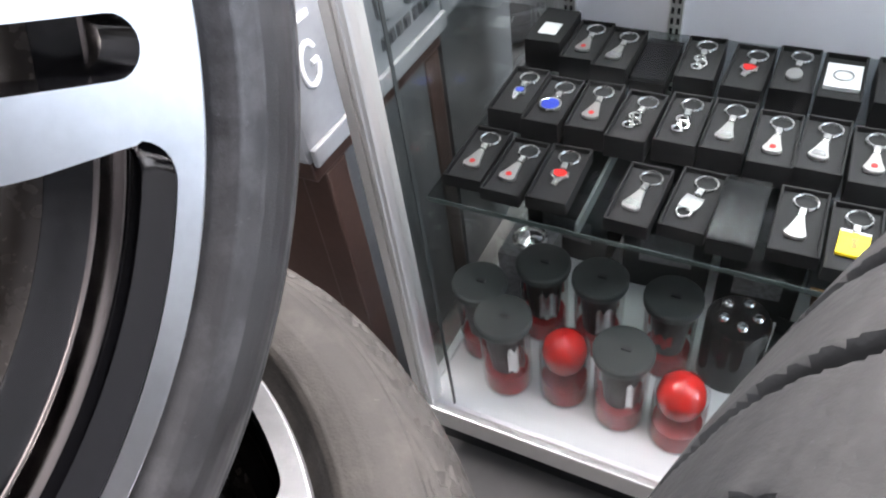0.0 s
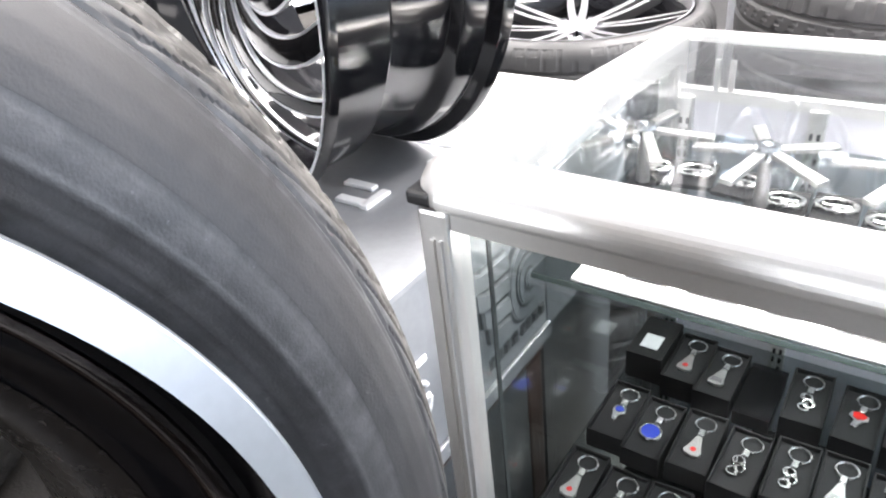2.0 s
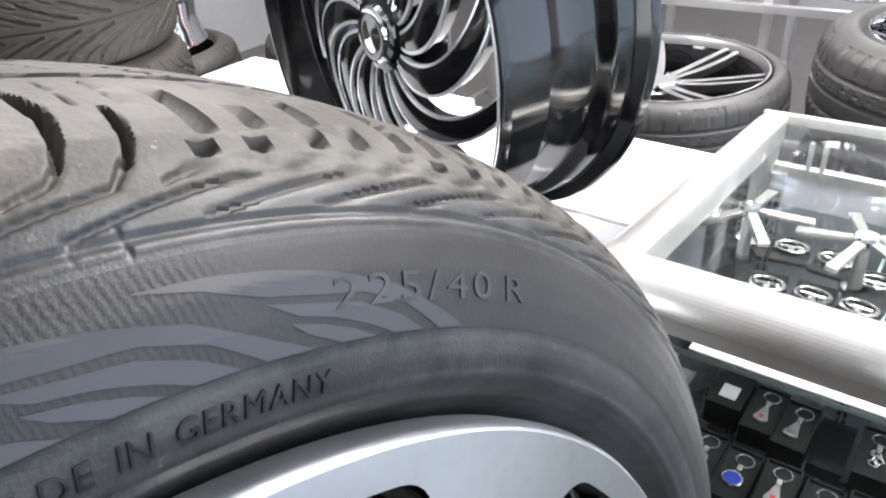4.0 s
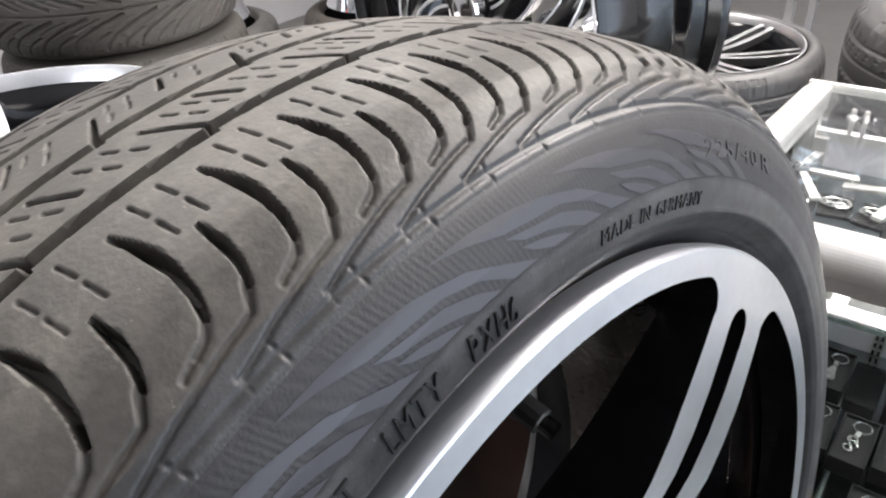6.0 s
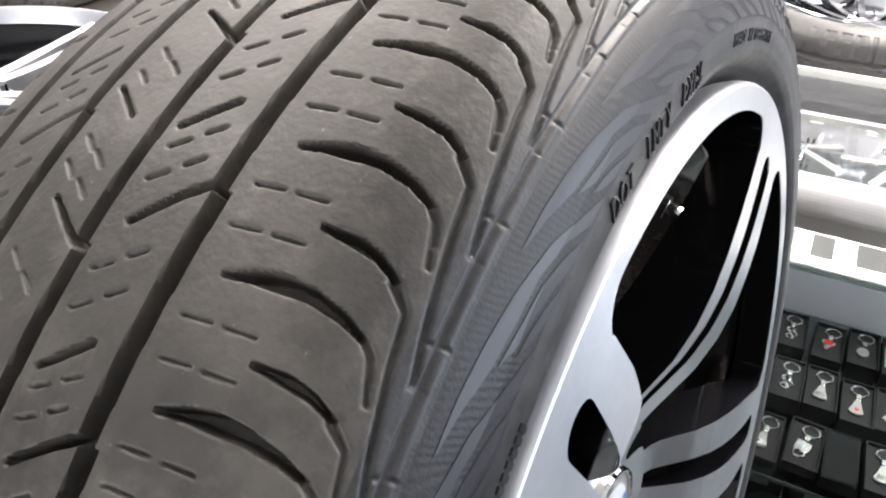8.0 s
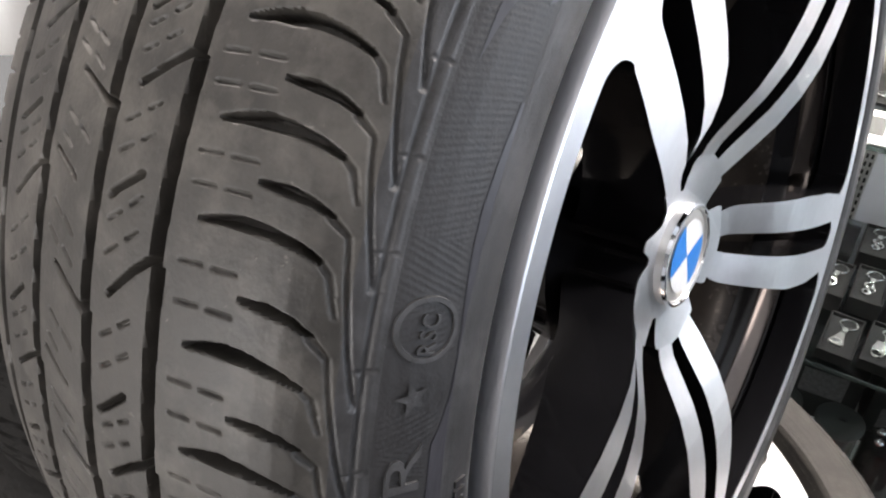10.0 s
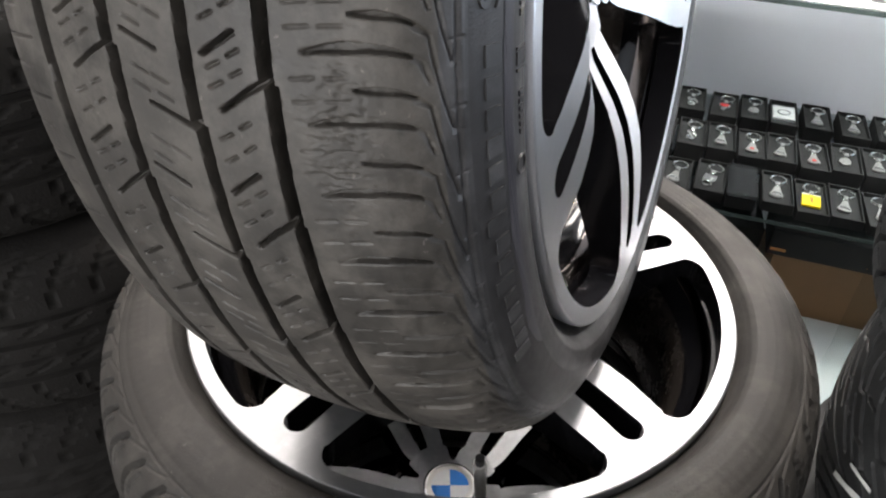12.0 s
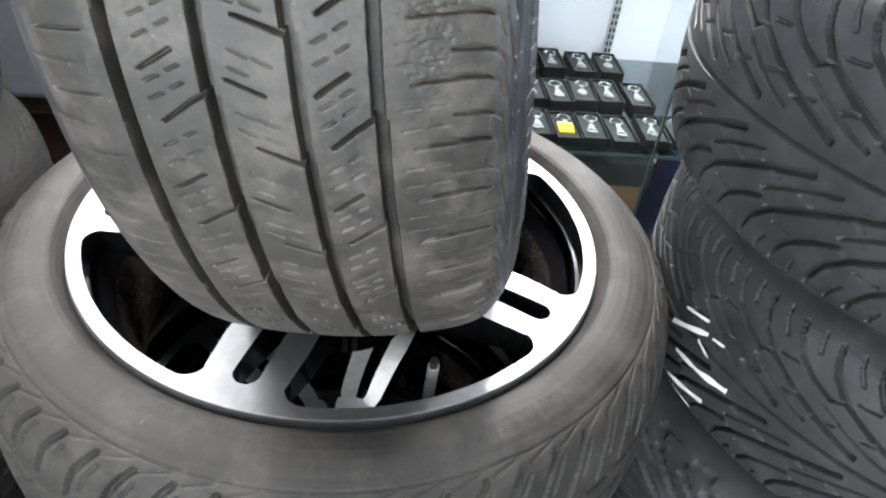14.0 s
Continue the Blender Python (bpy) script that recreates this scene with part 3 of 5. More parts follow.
        for q in range(4):
            bm = bmesh.new()
            o = bm.verts.new((0.0714, 0, 0))
            arc = [bm.verts.new((0.0714, 0.0225 * math.cos(u), 0.0225 * math.sin(u))) for u in np.linspace(q * math.pi / 2, (q + 1) * math.pi / 2, 9) + 0.35]
            for i in range(8):
                bm.faces.new((o, arc[i], arc[i + 1]))
            part("cap_quarter", bm, CAP_BLUE if q % 2 else CAP_WHITE, c)
    return w


def valve(w, theta, r=0.196, x=0.092):
    t = radians(theta)
    bm = bmesh.new()
    d = Vector((0.9, -0.35 * math.cos(t), -0.35 * math.sin(t))).normalized()
    p = Vector((x - 0.018, (r + 0.008) * math.cos(t), (r + 0.008) * math.sin(t)))
    rod(bm, p - d * 0.02, p + d * 0.004, 0.0068, 14)
    rod(bm, p + d * 0.004, p + d * 0.018, 0.0052, 12)
    v = part("valve", bm, BLACK_PLASTIC, w, "black rubber tyre valve")
    bm = bmesh.new()
    rod(bm, p + d * 0.018, p + d * 0.024, 0.0034, 10)
    part("valve_tip", bm, CHROME, v)


CAP_BLUE = mat("cap_blue", (0.02, 0.22, 0.68), 0.3, vary=0.05)
CAP_WHITE = mat("cap_white", (0.8, 0.82, 0.84), 0.3, vary=0.05)
LETTER = mat("raised_rubber", (0.02, 0.02, 0.022), 0.34, vary=0.15, scale=40, rough_vary=0.06)
LEAF = mat("smooth_rubber", (0.040, 0.0395, 0.047), 0.36, vary=0.15, scale=25, rough_vary=0.08)
RUBBERS = (RUBBER, SIDEWALL)

WHEEL_POSE = pose(0.0980, -0.5715, 1.0644, -9.937, -7.386, -4.712)
standing = thing("alloy_wheel", WHEEL_POSE, "wheel with worn touring tyre standing upright on another wheel", "wheel", "alloy wheels")
_th = np.concatenate([np.arange(-80, 84, 0.6), np.arange(84, 216, 0.086), np.arange(216, 280, 0.6)])
_ss = [np.arange(-S_END, s_of_x(-92), 3.0), np.arange(s_of_x(-92), s_of_x(-64), 1.5), np.arange(s_of_x(-64), s_of_x(70), 0.78), np.arange(s_of_x(70), s_of_x(99), 0.7), np.arange(s_of_x(99), s_of_r(272), 0.95), np.arange(s_of_r(272), S_END, 1.3), [S_END]]
for _x, _w, _st, _, _ in MAIN_GROOVES:
    # closer rows along the edges of the main grooves
    for _e in (-_w / 2, _w / 2):
        _ss.append(s_of_x(_x) + np.arange(_e - _st - 0.6, _e + _st + 0.61, 0.4))
_ss = np.unique(np.round(np.concatenate(_ss), 2))
_ss = _ss[np.concatenate([[True], np.diff(_ss) > 0.18])]
tyre = tyre_grid("tyre", _th, _ss, touring_depth(_th, _ss), standing, (*RUBBERS, HATCH_SHADED), s_of_x(93), label="worn black touring tyre with fine sipes and raised sidewall lettering", crisp=1.7, band=(s_of_r(295.0), s_of_r(272.3)))
for v in tyre.data.vertices:
    # the inner half of the tyre is a little wider
    if v.co.x < 0:
        v.co.x -= 1.6 * v.co.x * v.co.x
SLOT_TURN = -11.7
alloy_rim(standing, SLOT_TURN)
valve(standing, 98)
bm = bmesh.new()
for k in range(7):
    t0 = 149.1 - 10.3 * k
    leaf(bm, t0, [(0, 290.6), (-2.8, 290.3), (-5.5, 289.2), (-8.5, 287.3), (-12, 283.4), (-15, 277.2), (-17, 272.6)], [(0, 290.4), (-2.4, 288.2), (-5, 284.6), (-7.4, 283.2), (-10, 282.4), (-12.6, 279.0), (-15, 272.6)])
    leaf(bm, t0, [(-5.0, 283.2), (-7.5, 281.4), (-9.8, 280.4), (-12.2, 276.6), (-13.8, 272.6)], [(-5.0, 283.0), (-6.4, 279.8), (-8.4, 278.0), (-10.4, 275.2), (-11.8, 272.6)])
    leaf(bm, t0, [(-6.0, 278.6), (-7.6, 277.2), (-9.4, 274.8), (-10.6, 272.6)], [(-6.0, 278.4), (-6.8, 275.8), (-8.0, 273.6), (-8.6, 272.6)])
    leaf(bm, t0, [(-4.6, 276.6), (-5.6, 275.4), (-7.0, 272.6)], [(-4.6, 276.4), (-5.0, 274.4), (-5.6, 272.6)])
# the smooth zone's wavy border beside the large lettering
leaf(bm, 0.0, [(150, 273.5), (156, 276.2), (159.7, 275.6), (161.6, 272.9), (168, 273.0), (170.4, 278.0), (173, 278.2), (180, 278.6), (190, 279.0), (214, 279.0), (217, 273.0)], [(150, 272.4), (217, 272.4)])
part("sidewall_leaf", bm, LEAF, tyre, "smooth crescent marks moulded into the sidewall")
sidewall_text("lettering", "MADE IN GERMANY", 94.2, 262.4, 7.2, tyre, LETTER, lift=0.6, squeeze=0.95)
sidewall_text("lettering", "DOT  LMTY  PXH6", 121.2, 260.2, 12.0, tyre, LETTER, lift=0.9, squeeze=0.62)
sidewall_text("lettering", "225/40 R", 79.0, 279.6, 9.4, tyre, SIDEWALL, lift=0.5, squeeze=1.75)
for t0, n, w, r, h in ((140.0, 7, 2.0, 261.5, 4.6), (180.0, 8, 2.4, 263.5, 5.0)):
    for i in range(n):
        sidewall_bars("number_bar", t0 - i * (w + 1.2) / r * 57.2958, r, [w], h, tyre, LETTER, lift=0.7)
for k in range(15):
    sidewall_bars("letter_bar", 214.2 - 2.24 * k, 286.2 if k in (0, 5, 8) else 284.8, [7.6], 10.0 if k in (0, 5, 8) else 7.4, tyre, SIDEWALL, lift=0.9)
sidewall_text("lettering", "SSR", 179.0, 281.4, 14.4, tyre, SIDEWALL, lift=1.0, squeeze=1.9)
sidewall_text("lettering", "RSC", 164.55, 281.9, 7.6, tyre, SIDEWALL, lift=0.9, squeeze=0.78)
for t0, w, h in ((184.2, 1.2, 9), (183.7, 5, 9), (182.5, 1.2, 9)):
    sidewall_bars("mark_bar", t0, 264, [w], h, tyre, LETTER, lift=0.7)
for i in range(6):
    sidewall_bars("mark_bar", 189.5 - i * 3 / 264 * 57.2958, 264, [2], 4.5, tyre, LETTER, lift=0.7)
for t, r, rad in ((163.2, 284.7, 9.3), (192.4, 265.5, 4.2)):
    bm = bmesh.new()
    n = 48
    rows = []
    for rr, l in ((rad * 0.83, -0.1), (rad * 0.85, 0.8), (rad, 0.8), (rad + 0.2, -0.1)):
        rows.append([bm.verts.new(on_tyre(t + rr * math.cos(u) / r * 57.2958, s_of_r(r + rr * math.sin(u)), l)) for u in (2 * math.pi * i / n for i in range(n))])
    for p, q in zip(rows, rows[1:]):
        for i in range(n):
            bm.faces.new((p[i], p[(i + 1) % n], q[(i + 1) % n], q[i]))
    bmesh.ops.recalc_face_normals(bm, faces=bm.faces)
    part("raised_ring", bm, SIDEWALL, tyre)
bm = bmesh.new()
star = []
for i in range(10):
    rr = 5.2 if i % 2 == 0 else 2.1
    u = 2 * math.pi * i / 10
    star.append(bm.verts.new(on_tyre(167.1 + rr * math.sin(u) / 286 * 57.2958, s_of_r(286 + rr * math.cos(u)), 0.9)))
mid = bm.verts.new(on_tyre(167.1, s_of_r(286), 0.9))
for i in range(10):
    bm.faces.new((mid, star[i], star[(i + 1) % 10]))
part("raised_star", bm, SIDEWALL, tyre)


# ---- the wheels lying under it ----
def shoulder_depth(thetas, ss, n=64):
    """A sporty tread: curved shoulder grooves, ribs and two wide main grooves."""
    p = np.asarray(thetas) / 360 * n
    P, S = np.broadcast_to(p[:, None], (len(p), len(ss))), np.broadcast_to(ss[None, :], (len(p), len(ss)))
    M = np.full(P.shape, 2 * math.pi * 324 / n)
    D = np.zeros(P.shape)
    s = s_of_x
    for x0 in (-36, -12, 12, 36):
        np.maximum(D, np.clip((7 / 2 - np.abs(S - s(x0))) / 1.2 + 0.5, 0, 1) * 6, out=D)
    for sg in (-1, 1):
        for pts, w, d in (([(0.0, 46), (0.1, 62), (0.28, 76), (0.5, 86), (0.72, 92)], 4.6, 4.5), ([(0.45, 62), (0.6, 76), (0.85, 87)], 2.2, 3.0), ([(0.9, 92.5), (1.6, 96.3)], 1.6, 1.6)):
            np.maximum(D, groove(P, S, M, [(a, s(sg * x)) for a, x in pts], w, d, ramp=1.1), out=D)
        np.maximum(D, np.clip((1.8 / 2 - np.abs(S - s(sg * 97.3))) / 1.0 + 0.5, 0, 1) * 1.4, out=D)
    for pts, w in (([(0, -30), (0.6, -18)], 3), ([(0.3, -6), (0.7, 6)], 2), ([(0.1, 18), (0.7, 30)], 3)):
        np.maximum(D, groove(P, S, M, [(a, s(x)) for a, x in pts], w, 4, ramp=1.0), out=D)
    # mould rings and fine ribs on the sidewall
    for r, w, d in ((291.5, 1.6, 0.35), (273.0, 1.4, -0.2), (259.0, 1.6, -0.25), (252.5, 2.0, 0.3)):
        D = D + np.clip((w / 2 - np.abs(S - s_of_r(r))) / 0.8 + 0.5, 0, 1) * d
    band = np.clip((S - s_of_r(290)) / 1.5, 0, 1) * np.clip((s_of_r(275) - S) / 1.5, 0, 1)
    return D - 0.12 * band * (0.5 + 0.5 * np.sin(P * 2 * math.pi * 3))


_th2 = np.concatenate([np.arange(60, 250, 0.34), np.arange(250, 420, 0.9)])
_ss2 = np.concatenate([np.arange(-S_END, s_of_x(-94), 4), np.arange(s_of_x(-94), s_of_x(60), 3.0), np.arange(s_of_x(60), s_of_x(99), 1.0), np.arange(s_of_x(99), S_END, 1.4), [S_END]])
FLAT = pose(0.0893, -0.5902, 0.6751, 0, -90, 0)
lying = thing("alloy_wheel", FLAT, "wheel with low-profile tyre lying flat, carrying a standing wheel", "wheel", "alloy wheels")
WORN_SIDE = mat("worn_brown_sidewall", (0.0235, 0.0215, 0.0193), 0.68, spec=0.35, vary=0.4, scale=11, bump=0.2, bump_scale=700, rough_vary=0.1, scuffs=0.5, specks=0.45)
tyre_l = tyre_grid("tyre", _th2, _ss2, shoulder_depth(_th2, _ss2), lying, (WORN_SIDE, WORN_SIDE), s_of_x(93), wide=1.05, crisp=1.7)
DULL_FACE = mat("dulled_machined_aluminium", (0.24, 0.245, 0.255), 0.5, 1.0, vary=0.1, scale=18, rough_vary=0.06, turned=0.03, scuffs=0.12)
alloy_rim(lying, 18.6, DULL_FACE, cap=False)
sidewall_bars("letter_bar", 240, 283, [11, 9, 11, 9, 9, 11], 10, tyre_l, SIDEWALL, gap=3, lift=0.9)
sidewall_bars("letter_bar", 205, 274, [5, 4, 5, 5, 4, 5, 5, 5, 4, 5], 6, tyre_l, SIDEWALL, gap=1.6, lift=0.7)
sidewall_bars("letter_bar", 130, 283, [11, 9, 11, 9, 9, 11], 10, tyre_l, WORN_SIDE, gap=3, lift=0.6)
to_lying = FLAT.inverted()
stem = part("valve", rod(bmesh.new(), to_lying @ Vector((0.1655, -0.772, 0.726)), to_lying @ Vector((0.1652, -0.784, 0.786)), 0.0046, 14), ALU, lying, "grey metal tyre valve")
part("valve_tip", rod(bmesh.new(), to_lying @ Vector((0.1652, -0.784, 0.786)), to_lying @ Vector((0.1651, -0.7855, 0.794)), 0.0034, 10), BLACK_PLASTIC, stem)
for z, wide, turn, lift in ((0.385, 1.5, 50.0, 0.018), (0.121, 1.13, 0.0, 0.0)):
    under = thing("alloy_wheel", pose(0.0893, -0.5902, z, 0, -90, 0), "alloy wheel with black tyre lying in a stack", "wheel", "alloy wheels")
    ut = tyre_grid("tyre", _th2[::3], _ss2[::2], shoulder_depth(_th2[::3], _ss2[::2]), under, (RUBBER_DARK, SIDEWALL), s_of_x(93), wide=wide, crisp=9)
    ut.data.transform(Matrix.Translation((lift, 0, 0)))
    alloy_rim(under, turn, DULL_FACE)
    valve(under, 40)


# ---- stacks of loose tyres ----
def directional_depth(thetas, ss, n=28):
    """A directional tread: long grooves sweeping from both shoulders into the middle, crossed by short cuts."""
    p = np.asarray(thetas) / 360 * n
    P, S = np.broadcast_to(p[:, None], (len(p), len(ss))), np.broadcast_to(ss[None, :], (len(p), len(ss)))
    M = np.full(P.shape, 2 * math.pi * 324 / n)
    D = np.zeros(P.shape)
    s = s_of_x
    for sg in (-1, 1):
        for pts, w, w2, d in (([(0.0, 89), (0.04, 80), (0.14, 66), (0.36, 52), (0.75, 38), (1.2, 24), (1.7, 12)], 3.4, 5.2, 6.5),
                              ([(0.5, 89), (0.55, 79), (0.68, 66), (0.92, 55), (1.2, 47)], 2.8, 3.8, 5.5), ([(1.2, 47), (1.3, 49.5), (1.34, 52)], 2.4, 1.6, 4.0),
                              ([(0.25, 90), (0.3, 82), (0.4, 72)], 2.2, 2.4, 3.5), ([(0.76, 90), (0.79, 84), (0.84, 76)], 2.2, 2.2, 3.5),
                              ([(0.2, 40), (0.5, 30), (0.85, 20), (1.05, 16)], 2.4, 2.8, 4.0), ([(0.46, 57), (0.7, 58.5)], 2.2, 2.0, 3.5), ([(0.66, 29), (0.9, 33)], 2.2, 2.0, 3.0), ([(0.1, 23), (0.36, 28)], 2.2, 2.0, 3.0)):
            np.maximum(D, groove(P, S, M, [(a, s(sg * x)) for a, x in pts], w, d, ramp=1.0, taper=w2), out=D)
    np.maximum(D, np.clip((4.0 / 2 - np.abs(S)) / 0.9 + 0.5, 0, 1) * 5, out=D)
    return D


_ss3 = np.concatenate([np.arange(-S_END, s_of_x(-97), 4), np.arange(s_of_x(-97), s_of_x(97), 1.0), np.arange(s_of_x(97), S_END, 4), [S_END]])


def loose_tyre(m, label, group, wide, mats, like=None, tread=None):
    t = thing("tyre", m, label, "tyre", group)
    if like:
        skin = new("tyre_body", like.data)
        skin.parent = t
    else:
        skin = tyre_grid("tyre_body", _th3, _ss3, (tread or directional_depth)(_th3, _ss3), t, mats, s_of_x(95), wide=wide)
        # inside of the carcass
    part("inner_liner", lathe([(a * wide, r) for a, r in ((0.087, 0.239), (0.08, 0.245), (0.095, 0.268), (0.085, 0.295), (0.05, 0.309), (0.0, 0.312), (-0.05, 0.309), (-0.085, 0.295), (-0.095, 0.268), (-0.08, 0.245), (-0.087, 0.239))], 72), RUBBER_DARK, t, smooth=True)
    return skin


RUBBER_COOL = mat("slate_rubber", (0.023, 0.0237, 0.0237), 0.58, vary=0.25, scale=9, bump=0.15, bump_scale=500, rough_vary=0.1, specks=0.45, scuffs=0.4, spec=0.4)
first = None
right_stack = []
for k, (z, dx, dy, rz, stretch) in enumerate(((0.952, -0.013, 0.0, 4, 1.13), (0.705, 0.012, -0.01, 47, 1.0), (0.475, 0.0, 0.01, 133, 1.0), (0.245, -0.01, 0.0, 200, 1.0), (0.062, 0.0, 0.0, 0, 0.52))):
    m = pose(0.750 + dx, -0.580 + dy, z, 0, -90, 0) @ pose(0, 0, 0, rz, 0, 0) @ Matrix.Diagonal((stretch, 1.022 if k == 0 else 1.0, 1.022 if k == 0 else 1.0, 1))
    if k < 2:
        # finest on the side towards the shop
        first = None
        steps = ((40, 53, 0.3), (53, 84, 0.1), (84, 198, 0.3), (198, 400, 2.0)) if k == 0 else ((50, 198, 0.3), (198, 410, 2.0))
        _th3 = np.concatenate([np.arange(a - rz, b - rz, d) for a, b, d in steps])
    if k == 2:
        # the lower ones are hidden for the most part
        first, _th3 = None, np.arange(0, 360, 1.4)
        _ss3 = np.concatenate([np.arange(-S_END, s_of_x(-94), 6), np.arange(s_of_x(-94), s_of_x(94), 3.2), np.arange(s_of_x(94), S_END, 6), [S_END]])
    sk = loose_tyre(m, "loose black tyre with swept directional tread in a stack", "loose tyres", 1.07, (RUBBER_COOL, RUBBER_COOL), first)
    first = first or sk
    right_stack.append((sk.parent, m))
PAINT = mat("white_paint_mark", (0.78, 0.78, 0.74), 0.6, vary=0.2, scale=60)
marked, mm = right_stack[1]
back = mm.inverted()
# short strokes of white paint: angle round the stack and height, from end to end
centre = Vector((0.762, -0.59, 0.705))
for k, (a0, h0, a1, h1, wd) in enumerate(((187.7, 17, 193.9, 29, 2.6), (185.4, -13, 194.9, 17, 4.5), (193.3, 2, 196.8, -4, 2.2), (188.9, -36, 195.5, -29, 4.2), (195.3, -29.5, 202.7, -17, 5.2),
                                          (187.7, -80, 198.9, -57, 4.6), (188.5, -92, 196.0, -84, 3.0), (186.0, -93, 190.5, -90, 2.0), (196.0, 18, 198.8, 22, 2.0))):
    bm = bmesh.new()
    n = 8
    rows = []
    for i in range(n + 1):
        u = i / n
        phi = radians(a0 + (a1 - a0) * u)
        p = back @ (centre + Vector((0.32 * math.cos(phi), 0.32 * math.sin(phi), (h0 + (h1 - h0) * u) / 1000)))
        w = 1.4 * wd * (0.75 + 0.25 * math.sin(math.pi * u) + 0.18 * math.sin(9 * u + k))
        t0, q = math.degrees(math.atan2(p.z, p.y)), s_of_x(max(-96, min(96, p.x / 1.07 * 1000)))
        rows.append([bm.verts.new(on_tyre(t0, q + w / 2, 0.7, 1.07)), bm.verts.new(on_tyre(t0, q - w / 2, 0.7, 1.07))])
    for p0, q0 in zip(rows, rows[1:]):
        bm.faces.new((p0[0], p0[1], q0[1], q0[0]))
    part("paint_mark", bm, PAINT, marked, "short white paint stroke" if k == 0 else "")
DUSTY = mat("dusty_rubber", (0.012, 0.0112, 0.0104), 0.75, spec=0.15, vary=0.3, scale=8, bump=0.3, bump_scale=300)
left_first = None
_th3 = np.arange(0, 360, 1.2)
_ss3 = np.concatenate([np.arange(-S_END, s_of_x(-96), 6), np.arange(s_of_x(-96), s_of_x(96), 2.4), np.arange(s_of_x(96), S_END, 6), [S_END]])
def chunky(thetas, ss):
    return shoulder_depth(thetas, ss, 44)


for cx, cy in ((-0.62, -0.45), (-1.31, -0.40)):
    for k, (z, dx, dy, rz) in enumerate(((0.852, 0.0, 0.0, 10), (0.597, 0.02, 0.015, 80), (0.342, -0.01, 0.0, 150), (0.128, 0.01, 0.0, 20))):
        sk = loose_tyre(pose(cx + dx, cy + dy, z, 0, -90, 0) @ pose(0, 0, 0, rz, 0, 0), "dusty dark tyre lying in a shaded stack", "shaded tyres", 1.19, (DUSTY, DUSTY), left_first, chunky)
        left_first = left_first or sk
        if k == 1 and cx > -1:
            # the lower and the farther ones are hidden for the most part
            left_first, _th3 = None, np.arange(0, 360, 1.5)
            _ss3 = np.concatenate([np.arange(-S_END, s_of_x(-96), 8), np.arange(s_of_x(-96), s_of_x(96), 4), np.arange(s_of_x(96), S_END, 8), [S_END]])

# ---- the glass showcase ----
case = thing("display_case", pose(0, 0, 0), "aluminium-framed glass display case with keyrings and jars", "display case")
CW, CD = 1.30, 0.60


def rail(name, axis, p0, p1, prof, parent, material):
    """A bar of the given cross-section (points across, up) along x or y or z."""
    bm = bmesh.new()
    a = [bm.verts.new((p0, q[0], q[1]) if axis == "x" else (q[0], p0, q[1]) if axis == "y" else (q[0], q[1], p0)) for q in prof]
    b = [bm.verts.new((p1, q[0], q[1]) if axis == "x" else (q[0], p1, q[1]) if axis == "y" else (q[0], q[1], p1)) for q in prof]
    n = len(prof)
    for i in range(n):
        bm.faces.new((a[i], a[(i + 1) % n], b[(i + 1) % n], b[i]))
    bm.faces.new(a)
    bm.faces.new(list(reversed(b)))
    bmesh.ops.recalc_face_normals(bm, faces=bm.faces)
    return part(name, bm, material, parent)


SLOPE = 0.085


def round_rail(sign=1, off=0.0):
    """Cross-section of the rounded top rail: a quarter round outside, flat inside."""
    pts = [(0.040, 0.994), (0.040, 1.030), (0.036, 1.034)]
    pts += [(0.024 - 0.035 * math.sin(u), 1.002 + 0.034 * math.cos(u)) for u in np.linspace(0.0, math.pi / 2, 15)]
    pts += [(-0.011, 1.000), (-0.006, 0.994)]
    return [(off + sign * a, z) for a, z in pts]


def lean(ob):
    """The case's top falls slightly towards its back."""
    for v in ob.data.vertices:
        v.co.z -= SLOPE * max(0.0, v.co.y)
    return ob


lean(rail("top_rail", "x", 0.020, CW - 0.03, round_rail(), case, ALU))
lean(rail("top_rail", "y", 0.020, CD - 0.03, round_rail(), case, ALU))
lean(rail("top_rail", "x", 0.0, CW, [(CD - 0.016, 1.017), (CD - 0.016, 1.031), (CD - 0.002, 1.031), (CD - 0.002, 1.017)], case, ALU))
lean(rail("top_rail", "y", 0.020, CD - 0.03, round_rail(-1, CW), case, ALU))
rail("inner_rail", "x", 0.024, CW - 0.03, [(-0.004, 0.977), (0.02, 0.977), (0.02, 0.994), (-0.004, 0.994)], case, ALU)
rail("back_rail", "x", 0.03, CW - 0.03, [(CD - 0.02, 0.884), (CD - 0.004, 0.884), (CD - 0.004, 0.900), (CD - 0.02, 0.900)], case, ALU)
for x in (0.075, 0.095, 0.40, 0.42, 0.78, 0.80):
    part("door_strip", boxed(x, x + 0.007, CD - 0.018, CD - 0.012, 0.900, 0.944), ALU, case)
# corner caps
for sx, ox in ((1, 0.0), (-1, CW)):
    bm = bmesh.new()
    bmesh.ops.create_uvsphere(bm, u_segments=24, v_segments=16, radius=0.0352)
    for v in bm.verts:
        v.co = Vector((ox + sx * (0.024 + v.co.x), 0.024 + v.co.y, 1.003 + max(v.co.z, -0.004)))
    part("corner_cap", bm, ALU, case, "satin silver rounded corner cap", smooth=True)
    part("cap_band", boxed(ox - 0.0108 if sx > 0 else ox - 0.016, ox + 0.016 if sx > 0 else ox + 0.0108, -0.0108, 0.016, 0.997, 1.012, 0.005, 3), BLACK_PLASTIC, case)
